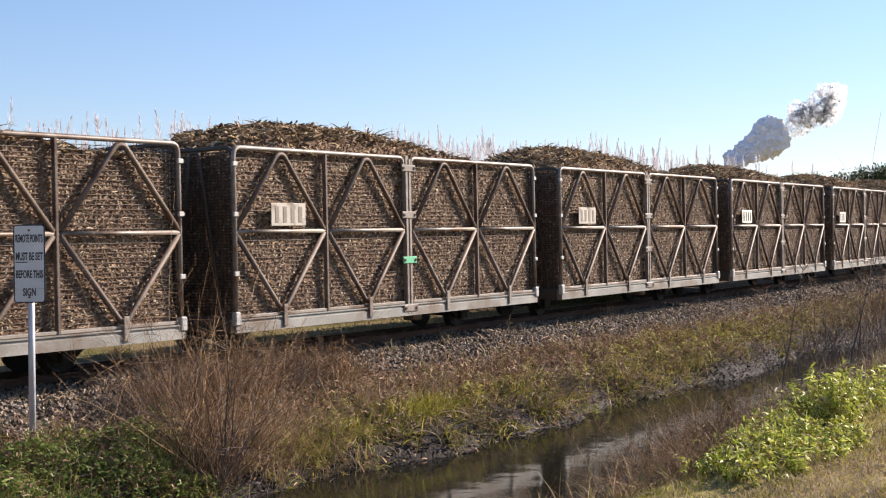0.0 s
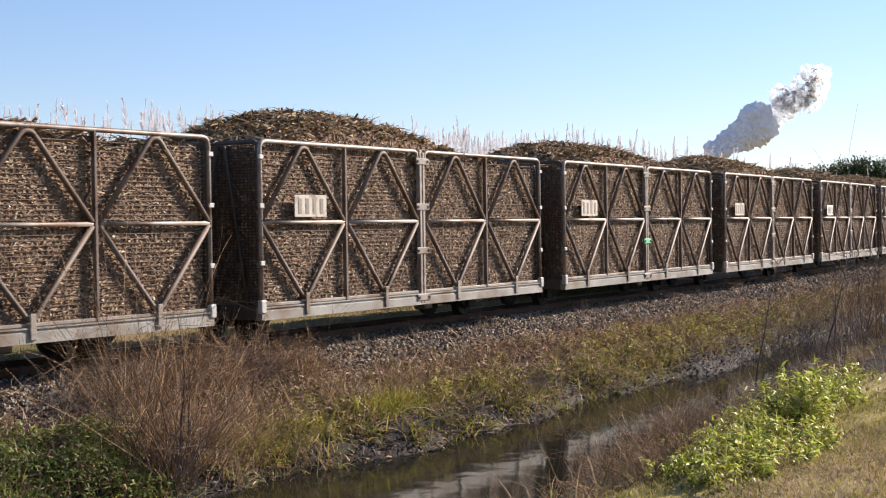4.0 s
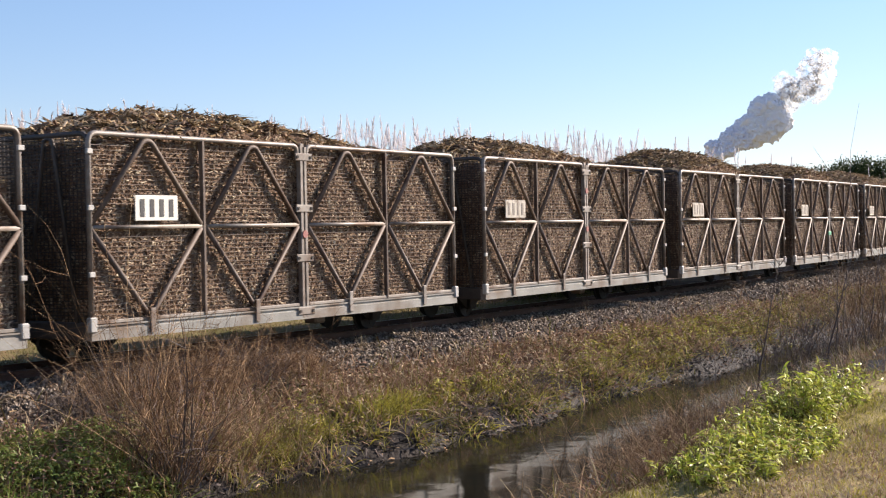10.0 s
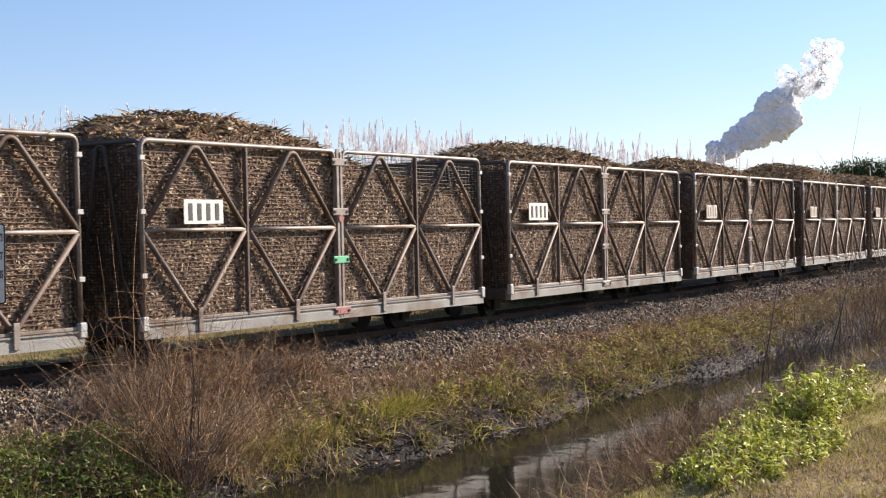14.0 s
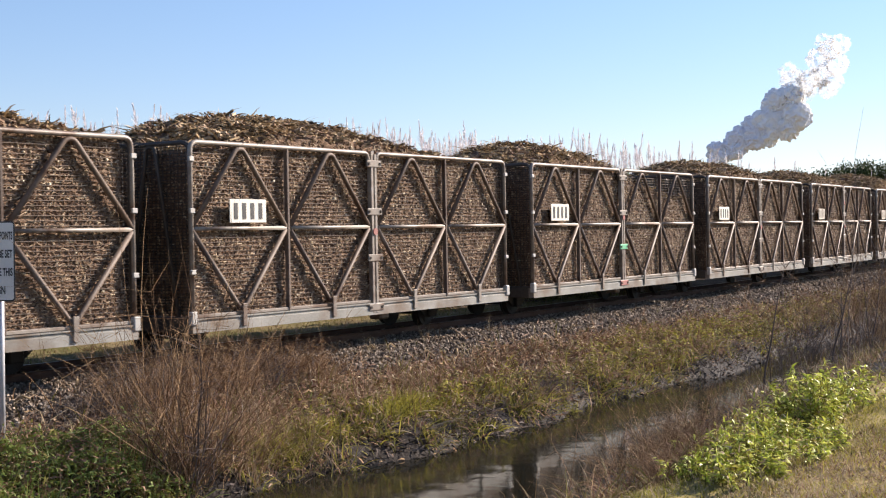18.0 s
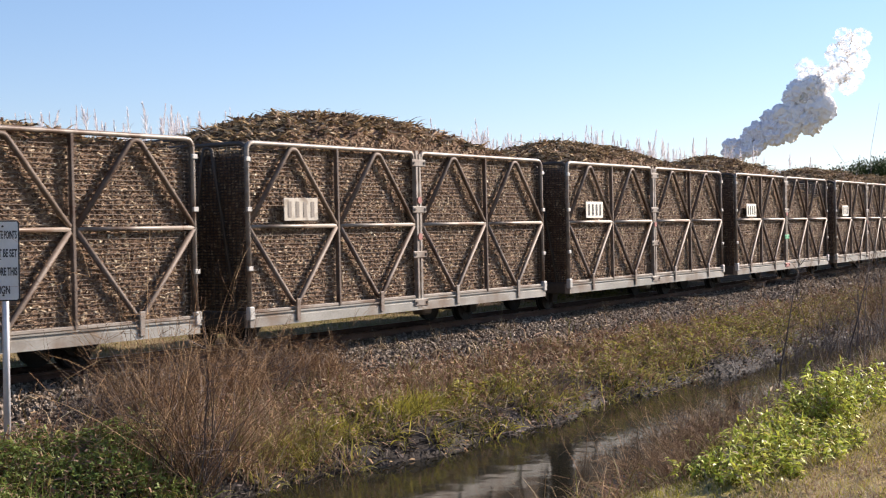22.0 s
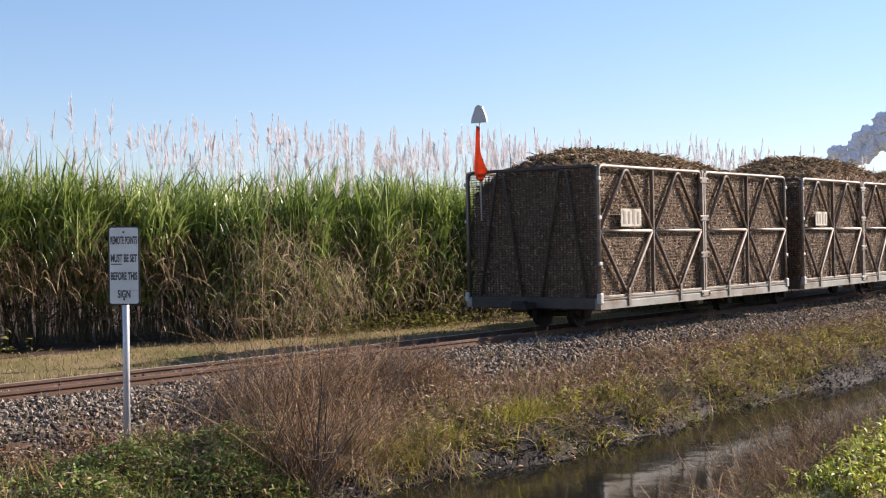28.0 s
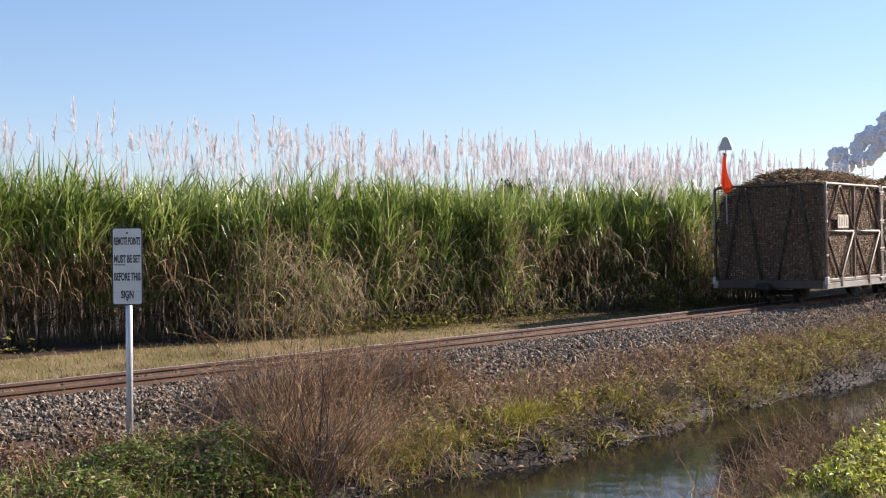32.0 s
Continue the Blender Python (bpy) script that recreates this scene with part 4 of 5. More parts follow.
def build_cane():
    pieces = []

    def plants(n, x0, x1, deep, power=1.4):
        x = RNG.uniform(x0, x1, n)
        d = deep * RNG.random(n) ** power
        bay = 0.35 - bulge(x) + 0.12 * np.sin(x * 4.3 + 1)
        return np.stack([x, cane_front(x) + d + bay * np.exp(-d), np.full(n, -0.26)], -1), d

    # leaning stalks
    root, d = plants(2200, 6, 32, 4.5)
    root[:, 1] += hollow(root[:, 0]) + 0.35
    v, f, _ = wands(root, spread_way(len(root), 0.10), RNG.uniform(1.5, 2.4, len(root)), RNG.uniform(0.02, 0.032, len(root)), 0.1, 3)
    pieces.append((v, f, 2))
    # green leaves on the upper stalks
    for n, x0, x1, deep, lo, hi in ((24000, 6, 32, 2.4, 0.85, 2.05), (14000, 6, 32, 0.8, 0.30, 1.4), (9000, 6, 32, 8.0, 1.4, 2.2), (6500, 32, 70, 6.0, 1.2, 2.3), (4500, 70, 150, 14.0, 1.4, 2.4)):
        root, d = plants(n, x0, x1, deep)
        root[:, 1] += 0.55 * bulge(root[:, 0]) * np.exp(-d)
        high = RNG.uniform(0, 1, n) ** 0.75
        root[:, 2] = lo + (hi - lo) * high * 1.0 + 0.32 * (1 - high) * np.clip((14.2 - root[:, 0]) / 1.2, 0, 1) - 0.26 + 0.05 * d + 0.10 * np.sin(root[:, 0] * 0.8) + 0.08 * np.sin(root[:, 0] * 2.9) - 0.25 * np.minimum(bulge(root[:, 0]), 1.0) * (1 - high)
        root[:, 1] += hollow(root[:, 0]) * np.clip((1.2 - root[:, 2]) / 0.5, 0, 1) * 0.8
        far = 1.0 if x0 < 30 else 1.5
        way = spread_way(n, 0.27)
        v, f = ribbons(root, way, RNG.uniform(0.45, 1.0, n) + 0.25 * (RNG.random(n) < 0.2), RNG.uniform(0.022, 0.045, n) * far, RNG.uniform(0.3, 2.6, n) + 1.5 * (RNG.random(n) < 0.2), 5)
        pieces.append((v, f, 0))
    # yellowed leaves between them
    root, d = plants(3500, 6, 32, 1.2)
    root[:, 2] = RNG.uniform(0.5, 1.6, len(root))
    v, f = ribbons(root, spread_way(len(root), 0.35), RNG.uniform(0.4, 0.8, len(root)), RNG.uniform(0.015, 0.03, len(root)), RNG.uniform(1.5, 4.5, len(root)), 5)
    pieces.append((v, f, 1))
    # dry leaves hanging in the lower half, thickest in the curtains
    for n, x0, x1, deep in ((8500, 6, 32, 1.4), (4000, 6, 32, 4.0), (1500, 32, 60, 2.0)):
        root, d = plants(n, x0, x1, deep, 1.0)
        root[:, 2] = RNG.uniform(0.0, 1.45, n)
        root[:, 1] += hollow(root[:, 0]) * np.clip((1.25 - root[:, 2]) / 0.4, 0, 1)
        way = spread_way(n, 0.6, 0.7)
        v, f = ribbons(root, way, RNG.uniform(0.4, 1.0, n), RNG.uniform(0.012, 0.03, n), RNG.uniform(2.0, 5.0, n), 5)
        pieces.append((v, f, 1))
    # long withered leaves that hang down over the face
    n = 9000
    root, d = plants(n, 6, 32, 1.7, 0.8)
    root[:, 2] = RNG.uniform(0.25, 1.55, n)
    root[:, 1] += 0.75 * hollow(root[:, 0]) * np.clip((1.0 - root[:, 2]) / 0.6, 0, 1)
    v, f = ribbons(root, spread_way(n, 0.45), RNG.uniform(0.5, 1.25, n), RNG.uniform(0.008, 0.020, n), RNG.uniform(2.5, 8.0, n), 6)
    pieces.append((v, f, 1))
    # straw that spills out into the sun at the foot
    n = 1500
    x = np.where(RNG.random(n) < 0.6, RNG.normal(14.8, 0.8, n), RNG.uniform(13.5, 27.0, n))
    root = np.stack([x, cane_front(x) + 0.1 - RNG.uniform(0.0, 0.5, n) - 0.4 * bulge(x), RNG.uniform(-0.2, 1.5, n) * (0.75 + 0.25 * np.sin(x * 2.3))], -1)
    v, f = ribbons(root, spread_way(n, 0.45), RNG.uniform(0.3, 0.8, n), RNG.uniform(0.010, 0.022, n), RNG.uniform(1.8, 4.5, n), 5)
    half = n * 17 // 20
    pieces.append((v[:12 * half], f[:5 * half], 3))
    pieces.append((v[12 * half:], f[5 * half:] - 12 * half, 0))
    for c, a, w in CURTAINS:
        n = int(260 * a * w)
        x = c + RNG.normal(0, w * 0.6, n)
        d = RNG.uniform(0, 0.6, n)
        root = np.stack([x, cane_front(x) + 0.3 - bulge(x) * RNG.uniform(0.2, 0.8, n) + d, RNG.uniform(0.1, 1.5, n)], -1)
        v, f = ribbons(root, spread_way(n, 0.4), RNG.uniform(0.4, 0.9, n), RNG.uniform(0.014, 0.032, n), RNG.uniform(2.5, 5.0, n), 5)
        pieces.append((v, f, 1))
    v, f, slot = joined(pieces)
    tagged(new("sugarcane_field", arrays("sugarcane_field", v, f, (CANE_GREEN, CANE_DRY, CANE_STALK, STRAW), slot)), "tall standing sugarcane, green above and dry brown below", "sugarcane", kind="stuff")
    # flower plumes on thin stalks
    pieces = []
    for n, x0, x1, deep, fat in ((50, 8, 40, 0.8, 1.0), (290, 7, 40, 9.0, 1.0), (480, 17, 42, 9.0, 1.01), (1100, 36, 150, 30.0, 1.6)):
        x = RNG.uniform(x0, x1, n)
        x = x + 0.6 * np.sin(x * 1.9)
        d = deep * RNG.random(n) ** 0.8
        tall = RNG.uniform(0.2, 1.05, n) + 0.07 * np.minimum(d, 9)
        root = np.stack([x, cane_front(x) + d, np.full(n, 1.9)], -1)
        if fat == 1.0 and deep < 1:
            tall = RNG.uniform(-0.9, 0.1, n)
        way = spread_way(n, 0.11)
        v, f, line = wands(root, way, np.maximum(0.2, 0.2 + tall), 0.012 * fat, 0.0, 2, 0.03)
        pieces.append((v, f, 1))
        tip = line[:, -1]
        size = RNG.uniform(0.34, 0.66, n)
        k = 84 if fat < 1.5 else 18
        s = RNG.random((n, k))
        base = tip[:, None] + way[:, None] * (s * size[:, None])[..., None]
        open_up = RNG.uniform(0.7, 1.5, (n, 1))
        spread = (open_up * (0.26 * (1 - s) ** 0.7 + 0.03))[..., None] * RNG.normal(size=(n, k, 3))
        spread[..., 0] -= 0.07
        dirs = unit(way[:, None] + spread)
        wide = (0.008, 0.016) if fat < 1.5 else (0.010, 0.022)
        v, f = ribbons(base.reshape(-1, 3), dirs.reshape(-1, 3), (RNG.uniform(0.10, 0.24, (n, k)) * (1.1 - 0.6 * s)).ravel(), RNG.uniform(*wide, n * k) * fat, RNG.uniform(0.1, 0.9, n * k), 2)
        pieces.append((v, f, 0))
    v, f, slot = joined(pieces)
    tagged(new("cane_flowers", arrays("cane_flowers", v, f, (PLUME, CANE_DRY), slot)), "pale pinkish flower plumes above the cane", "flower plumes", kind="stuff")
    # low weeds along the foot of the cane
    n = 3600
    x = RNG.choice([8.3, 9.0, 15.0, 16.0, 17.4, 18.2, 20.6, 24.6, 26.0], n) + RNG.normal(0, 0.55, n)
    y = cane_front(x) - 0.15 + RNG.normal(0, 0.2, n)
    z = -0.26 + np.abs(RNG.normal(0, 0.2, n))
    v, f = ribbons(np.stack([x, y, z], -1), spread_way(n, 0.9, 0.6), RNG.uniform(0.06, 0.14, n), RNG.uniform(0.025, 0.05, n), RNG.uniform(0.5, 2, n), 2)
    tagged(new("field_edge_weeds", arrays("field_edge_weeds", v, f, (OLIVE_GRASS,))), "low green weeds along the foot of the cane", "weeds", kind="stuff")


build_cane()


# ---- grasses of the verge, the slope and the bank ----
def build_grasses():
    blades("verge_grass", "short dry and green grass beside the rails", "grass", np.concatenate([scatter(22000, 5, 30, 2.0, 6.8), scatter(2500, 5, 12, 3.4, 4.6, 1, 14), scatter(3500, 5, 34, 1.9, 2.6)]), (STRAW, OLIVE_GRASS, DRY_GRASS, OLIVE_GRASS), (0.03, 0.13), (0.006, 0.013), (0.3, 1.6), 0.5, 2)
    blades("slope_grass", "red-brown dry grass on the slope below the ballast", "grass", np.concatenate([scatter(7500, 3.5, 20, -2.0, -0.4, 1.1, 420), scatter(4200, 12, 42, -2.1, -0.35, 1.2, 260), scatter(3500, 3.5, 30, -1.0, -0.3, 1.2, 220), scatter(400, 4, 26, -0.4, 0.35)]),
           (DRY_GRASS, DRY_GRASS, TWIG, STRAW, OLIVE_GRASS), (0.08, 0.36), (0.008, 0.020), (0.3, 2.2), 0.7)
    blades("olive_slope_grass", "olive green grass along the ditch", "grass", np.concatenate([scatter(5200, 8, 18, -2.3, -1.35, 1, 170), scatter(2200, 5.4, 7.6, -2.2, -0.9, 1, 60), scatter(2600, 14.5, 26, -2.2, -0.9, 1, 120), scatter(1800, 25, 45, -2.1, -0.6, 1, 160)]), (OLIVE_GRASS, OLIVE_GRASS, DRY_GRASS, LIME_GRASS), (0.10, 0.34), (0.008, 0.019), (0.6, 3.0), 0.8)
    blades("corner_grass", "long green grass among the weeds in the ditch corner", "grass", np.concatenate([scatter(1300, 5.2, 7.4, -2.25, -0.95, 1, 80), scatter(500, 4.4, 5.6, -2.2, -1.0, 1, 40)]), (WEED_LEAF, TWIG, WEED_LEAF), (0.14, 0.40), (0.007, 0.015), (0.4, 2.2), 0.45)
    blades("tawny_grass", "tawny seeding grass behind the dry shrub", "grass", np.concatenate([scatter(2600, 7.7, 9.4, -2.1, -0.9, 1, 70), scatter(1600, 9.2, 12.5, -1.5, -0.7, 1, 60)]), (STRAW, DRY_GRASS, OLIVE_GRASS, DRY_GRASS), (0.14, 0.42), (0.004, 0.010), (0.3, 2.0), 0.55)
    spots = []
    for x, u, n, r in ((8.85, -1.8, 700, 0.16), (9.4, -1.7, 600, 0.2), (10.6, -1.7, 800, 0.2), (11.2, -1.62, 800, 0.2), (11.7, -1.6, 300, 0.2), (12.8, -1.6, 500, 0.25), (8.2, -1.55, 200, 0.2)):
        spots.append(np.array([[x, u]]) + RNG.normal(0, r, (n, 2)) * [1, 0.45])
    blades("bright_grass_tufts", "bright yellow-green grass tufts by the water", "grass", np.concatenate(spots), (LIME_GRASS, LIME_GRASS, OLIVE_GRASS), (0.10, 0.32), (0.006, 0.014), (0.4, 2.4), 0.65)
    blades("bank_grass", "short green grass on the near bank", "grass", np.concatenate([scatter(15000, 6.5, 13, -7.15, -6.2), scatter(4000, 10, 22, -7.5, -5.6), scatter(3000, 5.5, 12, -8.4, -7.0, 1, 160)]), (LIME_GRASS, LIME_GRASS, OLIVE_GRASS, STRAW), (0.03, 0.085), (0.004, 0.009), (0.3, 1.8), 0.6, 2)
    blades("dry_bank_grass", "short tan grass on the near bank", "grass", np.concatenate([scatter(18000, 6.4, 10.5, -7.9, -6.85), scatter(8000, 5.5, 15, -9.5, -7.3)]), (STRAW, DRY_GRASS, STRAW, LIME_GRASS), (0.03, 0.09), (0.004, 0.009), (0.3, 1.8), 0.7, 2)
    blades("water_edge_grass", "brown and green grass hanging over the near water edge", "grass", np.concatenate([scatter(1200, 10.5, 14, -5.9, -4.7, 1, 60), scatter(900, 6, 10.5, -6.2, -5.6, 1, 40), scatter(4000, 12, 26, -5.6, -4.0, 1, 120)]), (DRY_GRASS, STRAW, OLIVE_GRASS, TWIG), (0.12, 0.42), (0.004, 0.009), (0.4, 2.2), 0.6)


build_grasses()


def build_weeds():
    """Broad-leaved weeds: short leaves in low mounds."""
    def mound(name, label, spots, mats, high, leaf):
        n = len(spots)
        p = on_ground(spots[:, 0], spots[:, 1])
        p[:, 2] += high * RNG.random(n) ** 0.7 * (0.6 + 0.4 * np.sin(spots[:, 0] * 5) * np.sin(spots[:, 1] * 6))
        pick = RNG.integers(0, len(mats), n)
        pieces = []
        for k in range(len(mats)):
            q = p[pick == k]
            v, f = ribbons(q, spread_way(len(q), 0.9, 0.55), RNG.uniform(*leaf, len(q)), RNG.uniform(0.35, 0.5, len(q)) * leaf[1] * 0.7, RNG.uniform(0.4, 2.0, len(q)), 2)
            pieces.append((v, f, k))
        v, f, slot = joined(pieces)
        tagged(new(name, arrays(name, v, f, mats, slot)), label, "weeds", kind="stuff")

    mound("ditch_weeds", "dark green broad-leaved weeds in the shaded corner", np.concatenate([scatter(5000, 5.5, 7.3, -2.2, -0.95), scatter(2500, 5.8, 7.9, -1.5, -0.85), scatter(2600, 4.4, 5.8, -2.3, -1.1)]), (WEED_LEAF, WEED_LEAF, DRY_GRASS, WEED_LEAF, OLIVE_GRASS), 0.34, (0.04, 0.085))
    mound("slope_weeds", "low red-brown withered weeds on the slope", np.concatenate([scatter(6000, 4.5, 20, -1.6, -0.4, 1.1, 300), scatter(4000, 12, 34, -1.7, -0.35, 1.2, 220)]), (DRY_GRASS, TWIG, DRY_GRASS, TWIG, STRAW), 0.22, (0.04, 0.10))
    mound("olive_weeds", "olive small-leaved weeds thick along the ditch", np.concatenate([scatter(6000, 15.5, 23, -1.9, -0.9, 1, 220), scatter(1500, 9, 15.5, -1.9, -1.4, 1, 70), scatter(3500, 22, 34, -2.0, -0.7, 1, 160)]), (OLIVE_GRASS, LIME_GRASS, OLIVE_GRASS, DRY_GRASS), 0.36, (0.04, 0.09))
    mound("mud_edge_litter", "dark rotting leaves on the mud", scatter(2600, 7, 26, -2.5, -1.8), (DEAD_WOOD, TWIG, MUD), 0.05, (0.04, 0.10))


build_weeds()


# ---- shrubs ----
def stems_thing(name, label, category, x, u, n, height, spread, thick, bark, twigs=2.0, foot=0.12, droop=0.1, group=""):
    """A shrub of thin stems from one foot, with side twigs."""
    top = empty(name, Matrix.Translation(on_ground(x, u)))
    root = np.concatenate([RNG.normal(0, foot, (n, 2)), np.full((n, 1), -0.03)], 1)
    way = unit(np.concatenate([root[:, :2] / max(foot, 0.01) * spread * 0.35 + RNG.normal(0, spread, (n, 2)), np.ones((n, 1))], 1))
    v, f, line = wands(root, way, height * (0.4 + 0.8 * RNG.random(n) ** 1.4), thick * RNG.uniform(0.6, 1.2, n), droop, 5, 0.22)
    if n <= 8:
        for k in range(n):
            mesh_part("stem", arrays("stem", v[18 * k:18 * k + 18], f[:15], (bark,)), None, top)
    else:
        tagged(mesh_part("stem_mass", arrays("stem_mass", v, f, (bark,)), None, top), kind="stuff")
    m = int(n * twigs)
    i, s = RNG.integers(0, n, m), RNG.integers(2, 5, m)
    start = line[i, s]
    go = unit(line[i, s] - line[i, s - 1] + RNG.normal(0, 0.55, (m, 3)))
    v, f, _ = wands(start, go, height * RNG.uniform(0.12, 0.35, m), thick * 0.5, droop, 3, 0.3)
    tagged(mesh_part("twig_mass", arrays("twig_mass", v, f, (bark,)), None, top), kind="stuff")
    return tagged(top, label, category, group)


stems_thing("dry_shrub", "leafless red-brown shrub of thin upright stems", "shrub", 7.50, -1.86, 105, 1.75, 0.42, 0.009, TWIG, 4.0, 0.13, 0.25)
stems_thing("dry_shrub", "grey-brown leafless shrub of stout stems", "shrub", 7.52, -1.92, 40, 1.3, 0.36, 0.014, DEAD_WOOD, 4.0, 0.08, 0.2)
stems_thing("dry_shrub", "loose red-brown twiggy shrub by the ballast", "shrub", 7.40, -1.70, 55, 2.2, 0.26, 0.008, TWIG, 5.0, 0.16, 0.1)
stems_thing("dry_shrub", "fuzzy tawny shrub of fine arching stems", "shrub", 8.0, -1.75, 70, 1.05, 0.55, 0.007, TWIG, 5.0, 0.22, 0.35)
stems_thing("dry_shrub", "low twiggy shrub on the muddy edge", "shrub", 13.3, -1.85, 50, 0.5, 0.5, 0.008, DEAD_WOOD, 2.5, 0.15)
stems_thing("dry_shrub", "low twiggy shrub on the muddy edge", "shrub", 14.0, -1.75, 50, 0.45, 0.5, 0.008, DEAD_WOOD, 2.5, 0.15)
for x, u, h in ((5.4, -0.35, 0.5), (6.4, 0.05, 0.4), (9.3, 0.1, 0.35), (10.9, 0.25, 0.35), (12.7, 0.2, 0.3), (14.0, 0.25, 0.35), (15.7, 0.25, 0.3), (19.0, 0.25, 0.3)):
    stems_thing("dead_weed", "small dead weed standing in the ballast", "weed", x, u, 7, h * 1.15, 0.3, 0.009, STRAW, 5.0, 0.03, group="dead weeds by the rails")

for x, u, h in ((7.9, -1.0, 0.32), (8.6, -0.8, 0.3), (9.4, -1.1, 0.34), (10.1, -0.75, 0.3), (10.8, -1.0, 0.36), (11.6, -0.8, 0.34), (12.3, -1.1, 0.4), (13.0, -0.85, 0.38), (13.7, -1.15, 0.42), (14.5, -0.8, 0.36), (15.3, -1.1, 0.42), (16.4, -0.8, 0.4), (17.6, -1.1, 0.42), (19.0, -0.9, 0.42), (20.5, -1.1, 0.45), (5.6, -0.8, 0.3), (6.1, -1.0, 0.34)):
    stems_thing("withered_weed", "low fuzzy mound of withered reddish-brown weed", "weed", x, u, 46, h, 0.6, 0.009, TWIG if int(x * 10) % 3 else DRY_GRASS, 4.0, 0.16, 0.5, "withered weeds on the slope")


for x, u, h in ((8.2, -0.25, 0.5), (8.55, -0.1, 0.55), (8.9, -0.3, 0.55), (9.2, -0.05, 0.55), (9.5, -0.3, 0.5), (9.85, -0.1, 0.6), (10.2, -0.25, 0.55), (10.55, -0.05, 0.6), (10.85, -0.3, 0.5), (11.2, -0.1, 0.42), (7.8, -0.35, 0.45)):
    stems_thing("dry_brush", "dense rusty brown brush at the edge of the ballast", "brush", x, u, 120, h * 1.18, 0.5, 0.008, TWIG if int(x * 20) % 3 else DEAD_WOOD, 5.0, 0.17, 0.45, "brush at the edge of the ballast")


def sapling(x, u, high, lean, thick):
    """A bare dead sapling leaning up the ditch."""
    base = Vector(on_ground(x, u))
    top = empty("dead_sapling", Matrix.Translation(base))
    way = Vector((0.59, -0.81, 0)) * lean
    line = [Vector((0, 0, -0.1))] + [way * s ** 1.3 + Vector((0.03 * math.sin(9 * s), 0.03 * math.cos(7 * s), high * s)) for s in (0.2, 0.4, 0.6, 0.8, 1.0)]
    bm = bmesh.new()
    tube(bm, line, thick, 6, [thick * (1 - 0.15 * k) for k in range(6)])
    part("trunk", bm, DEAD_WOOD, top)
    for k in range(9):
        s = random.uniform(0.35, 0.98)
        p = way * s ** 1.3 + Vector((0, 0, high * s))
        a = random.uniform(0, 6.28)
        d = Vector((math.cos(a), math.sin(a), random.uniform(0.4, 1.3))) * high * random.uniform(0.08, 0.2)
        bm = bmesh.new()
        tube(bm, [p, p + d * 0.5 + Vector((0, 0, 0.02)), p + d], thick * 0.3, 5, [thick * 0.35, thick * 0.25, thick * 0.12])
        part("twig", bm, DEAD_WOOD, top)
    tagged(top, "tall dead sapling with bare grey twigs in the ditch", "sapling", "dead saplings in the ditch")


for x, u, h, lean, thick in ((16.6, -3.6, 1.75, 0.35, 0.016), (17.6, -3.9, 0.9, 0.25, 0.01), (20.0, -3.5, 1.9, 0.5, 0.018), (21.2, -3.3, 1.7, 0.1, 0.014), (22.8, -3.4, 1.9, 0.3, 0.014), (19.0, -2.9, 1.3, -0.2, 0.01)):
    sapling(x, u, h, lean, thick)
for x, u, h, n in ((18.2, -3.5, 0.9, 24), (19.6, -3.0, 1.2, 36), (20.8, -2.6, 1.4, 44), (22.0, -3.3, 1.6, 50), (23.2, -2.3, 1.7, 54), (24.4, -3.2, 1.8, 54), (25.6, -2.4, 1.9, 54), (26.8, -3.3, 2.0, 54), (28.0, -2.2, 2.0, 54), (29.5, -3.0, 2.1, 54), (31.0, -2.2, 2.1, 54), (33.0, -2.8, 2.2, 54), (35.0, -2.2, 2.2, 54), (37.5, -2.4, 2.2, 54), (24.8, -4.2, 1.5, 36), (28.4, -4.2, 1.7, 36)):
    stems_thing("bare_thicket", "thicket of bare grey-brown twigs in the ditch", "thicket", x, u, n, h, 0.34, 0.012, DEAD_WOOD if n != 54 else TWIG, 5.0, 0.45, 0.12, "bare thickets in the ditch")
for x, u, h in ((19.2, -4.1, 4.0), (20.2, -4.2, 3.8), (21.0, -4.3, 3.6), (20.4, -4.5, 3.3), (17.6, -3.8, 3.0)):
    stems_thing("tall_reed", "tall thin dry reed arching over the ditch", "reed", x, u, 2, h, 0.04, 0.018, DEAD_WOOD, 1.0, 0.10, 0.55, "tall reeds in the ditch")
for x, u in ((8.6, -6.0), (9.3, -5.6), (9.0, -6.1), (9.8, -5.5), (10.4, -5.6), (8.2, -6.2), (9.0, -5.7), (10.2, -5.3), (10.9, -4.9), (11.4, -4.6), (11.9, -4.4), (12.4, -4.3), (8.3, -5.9), (9.6, -5.7), (11.0, -5.2), (11.8, -4.9), (12.9, -4.1), (13.8, -3.9), (14.8, -3.8)):
    stems_thing("fallen_brush", "tangle of reddish dead brush at the water", "brush", x, u, 46, 0.6, 0.8, 0.007, TWIG, 3.5, 0.26, 0.45, "dead brush at the water")


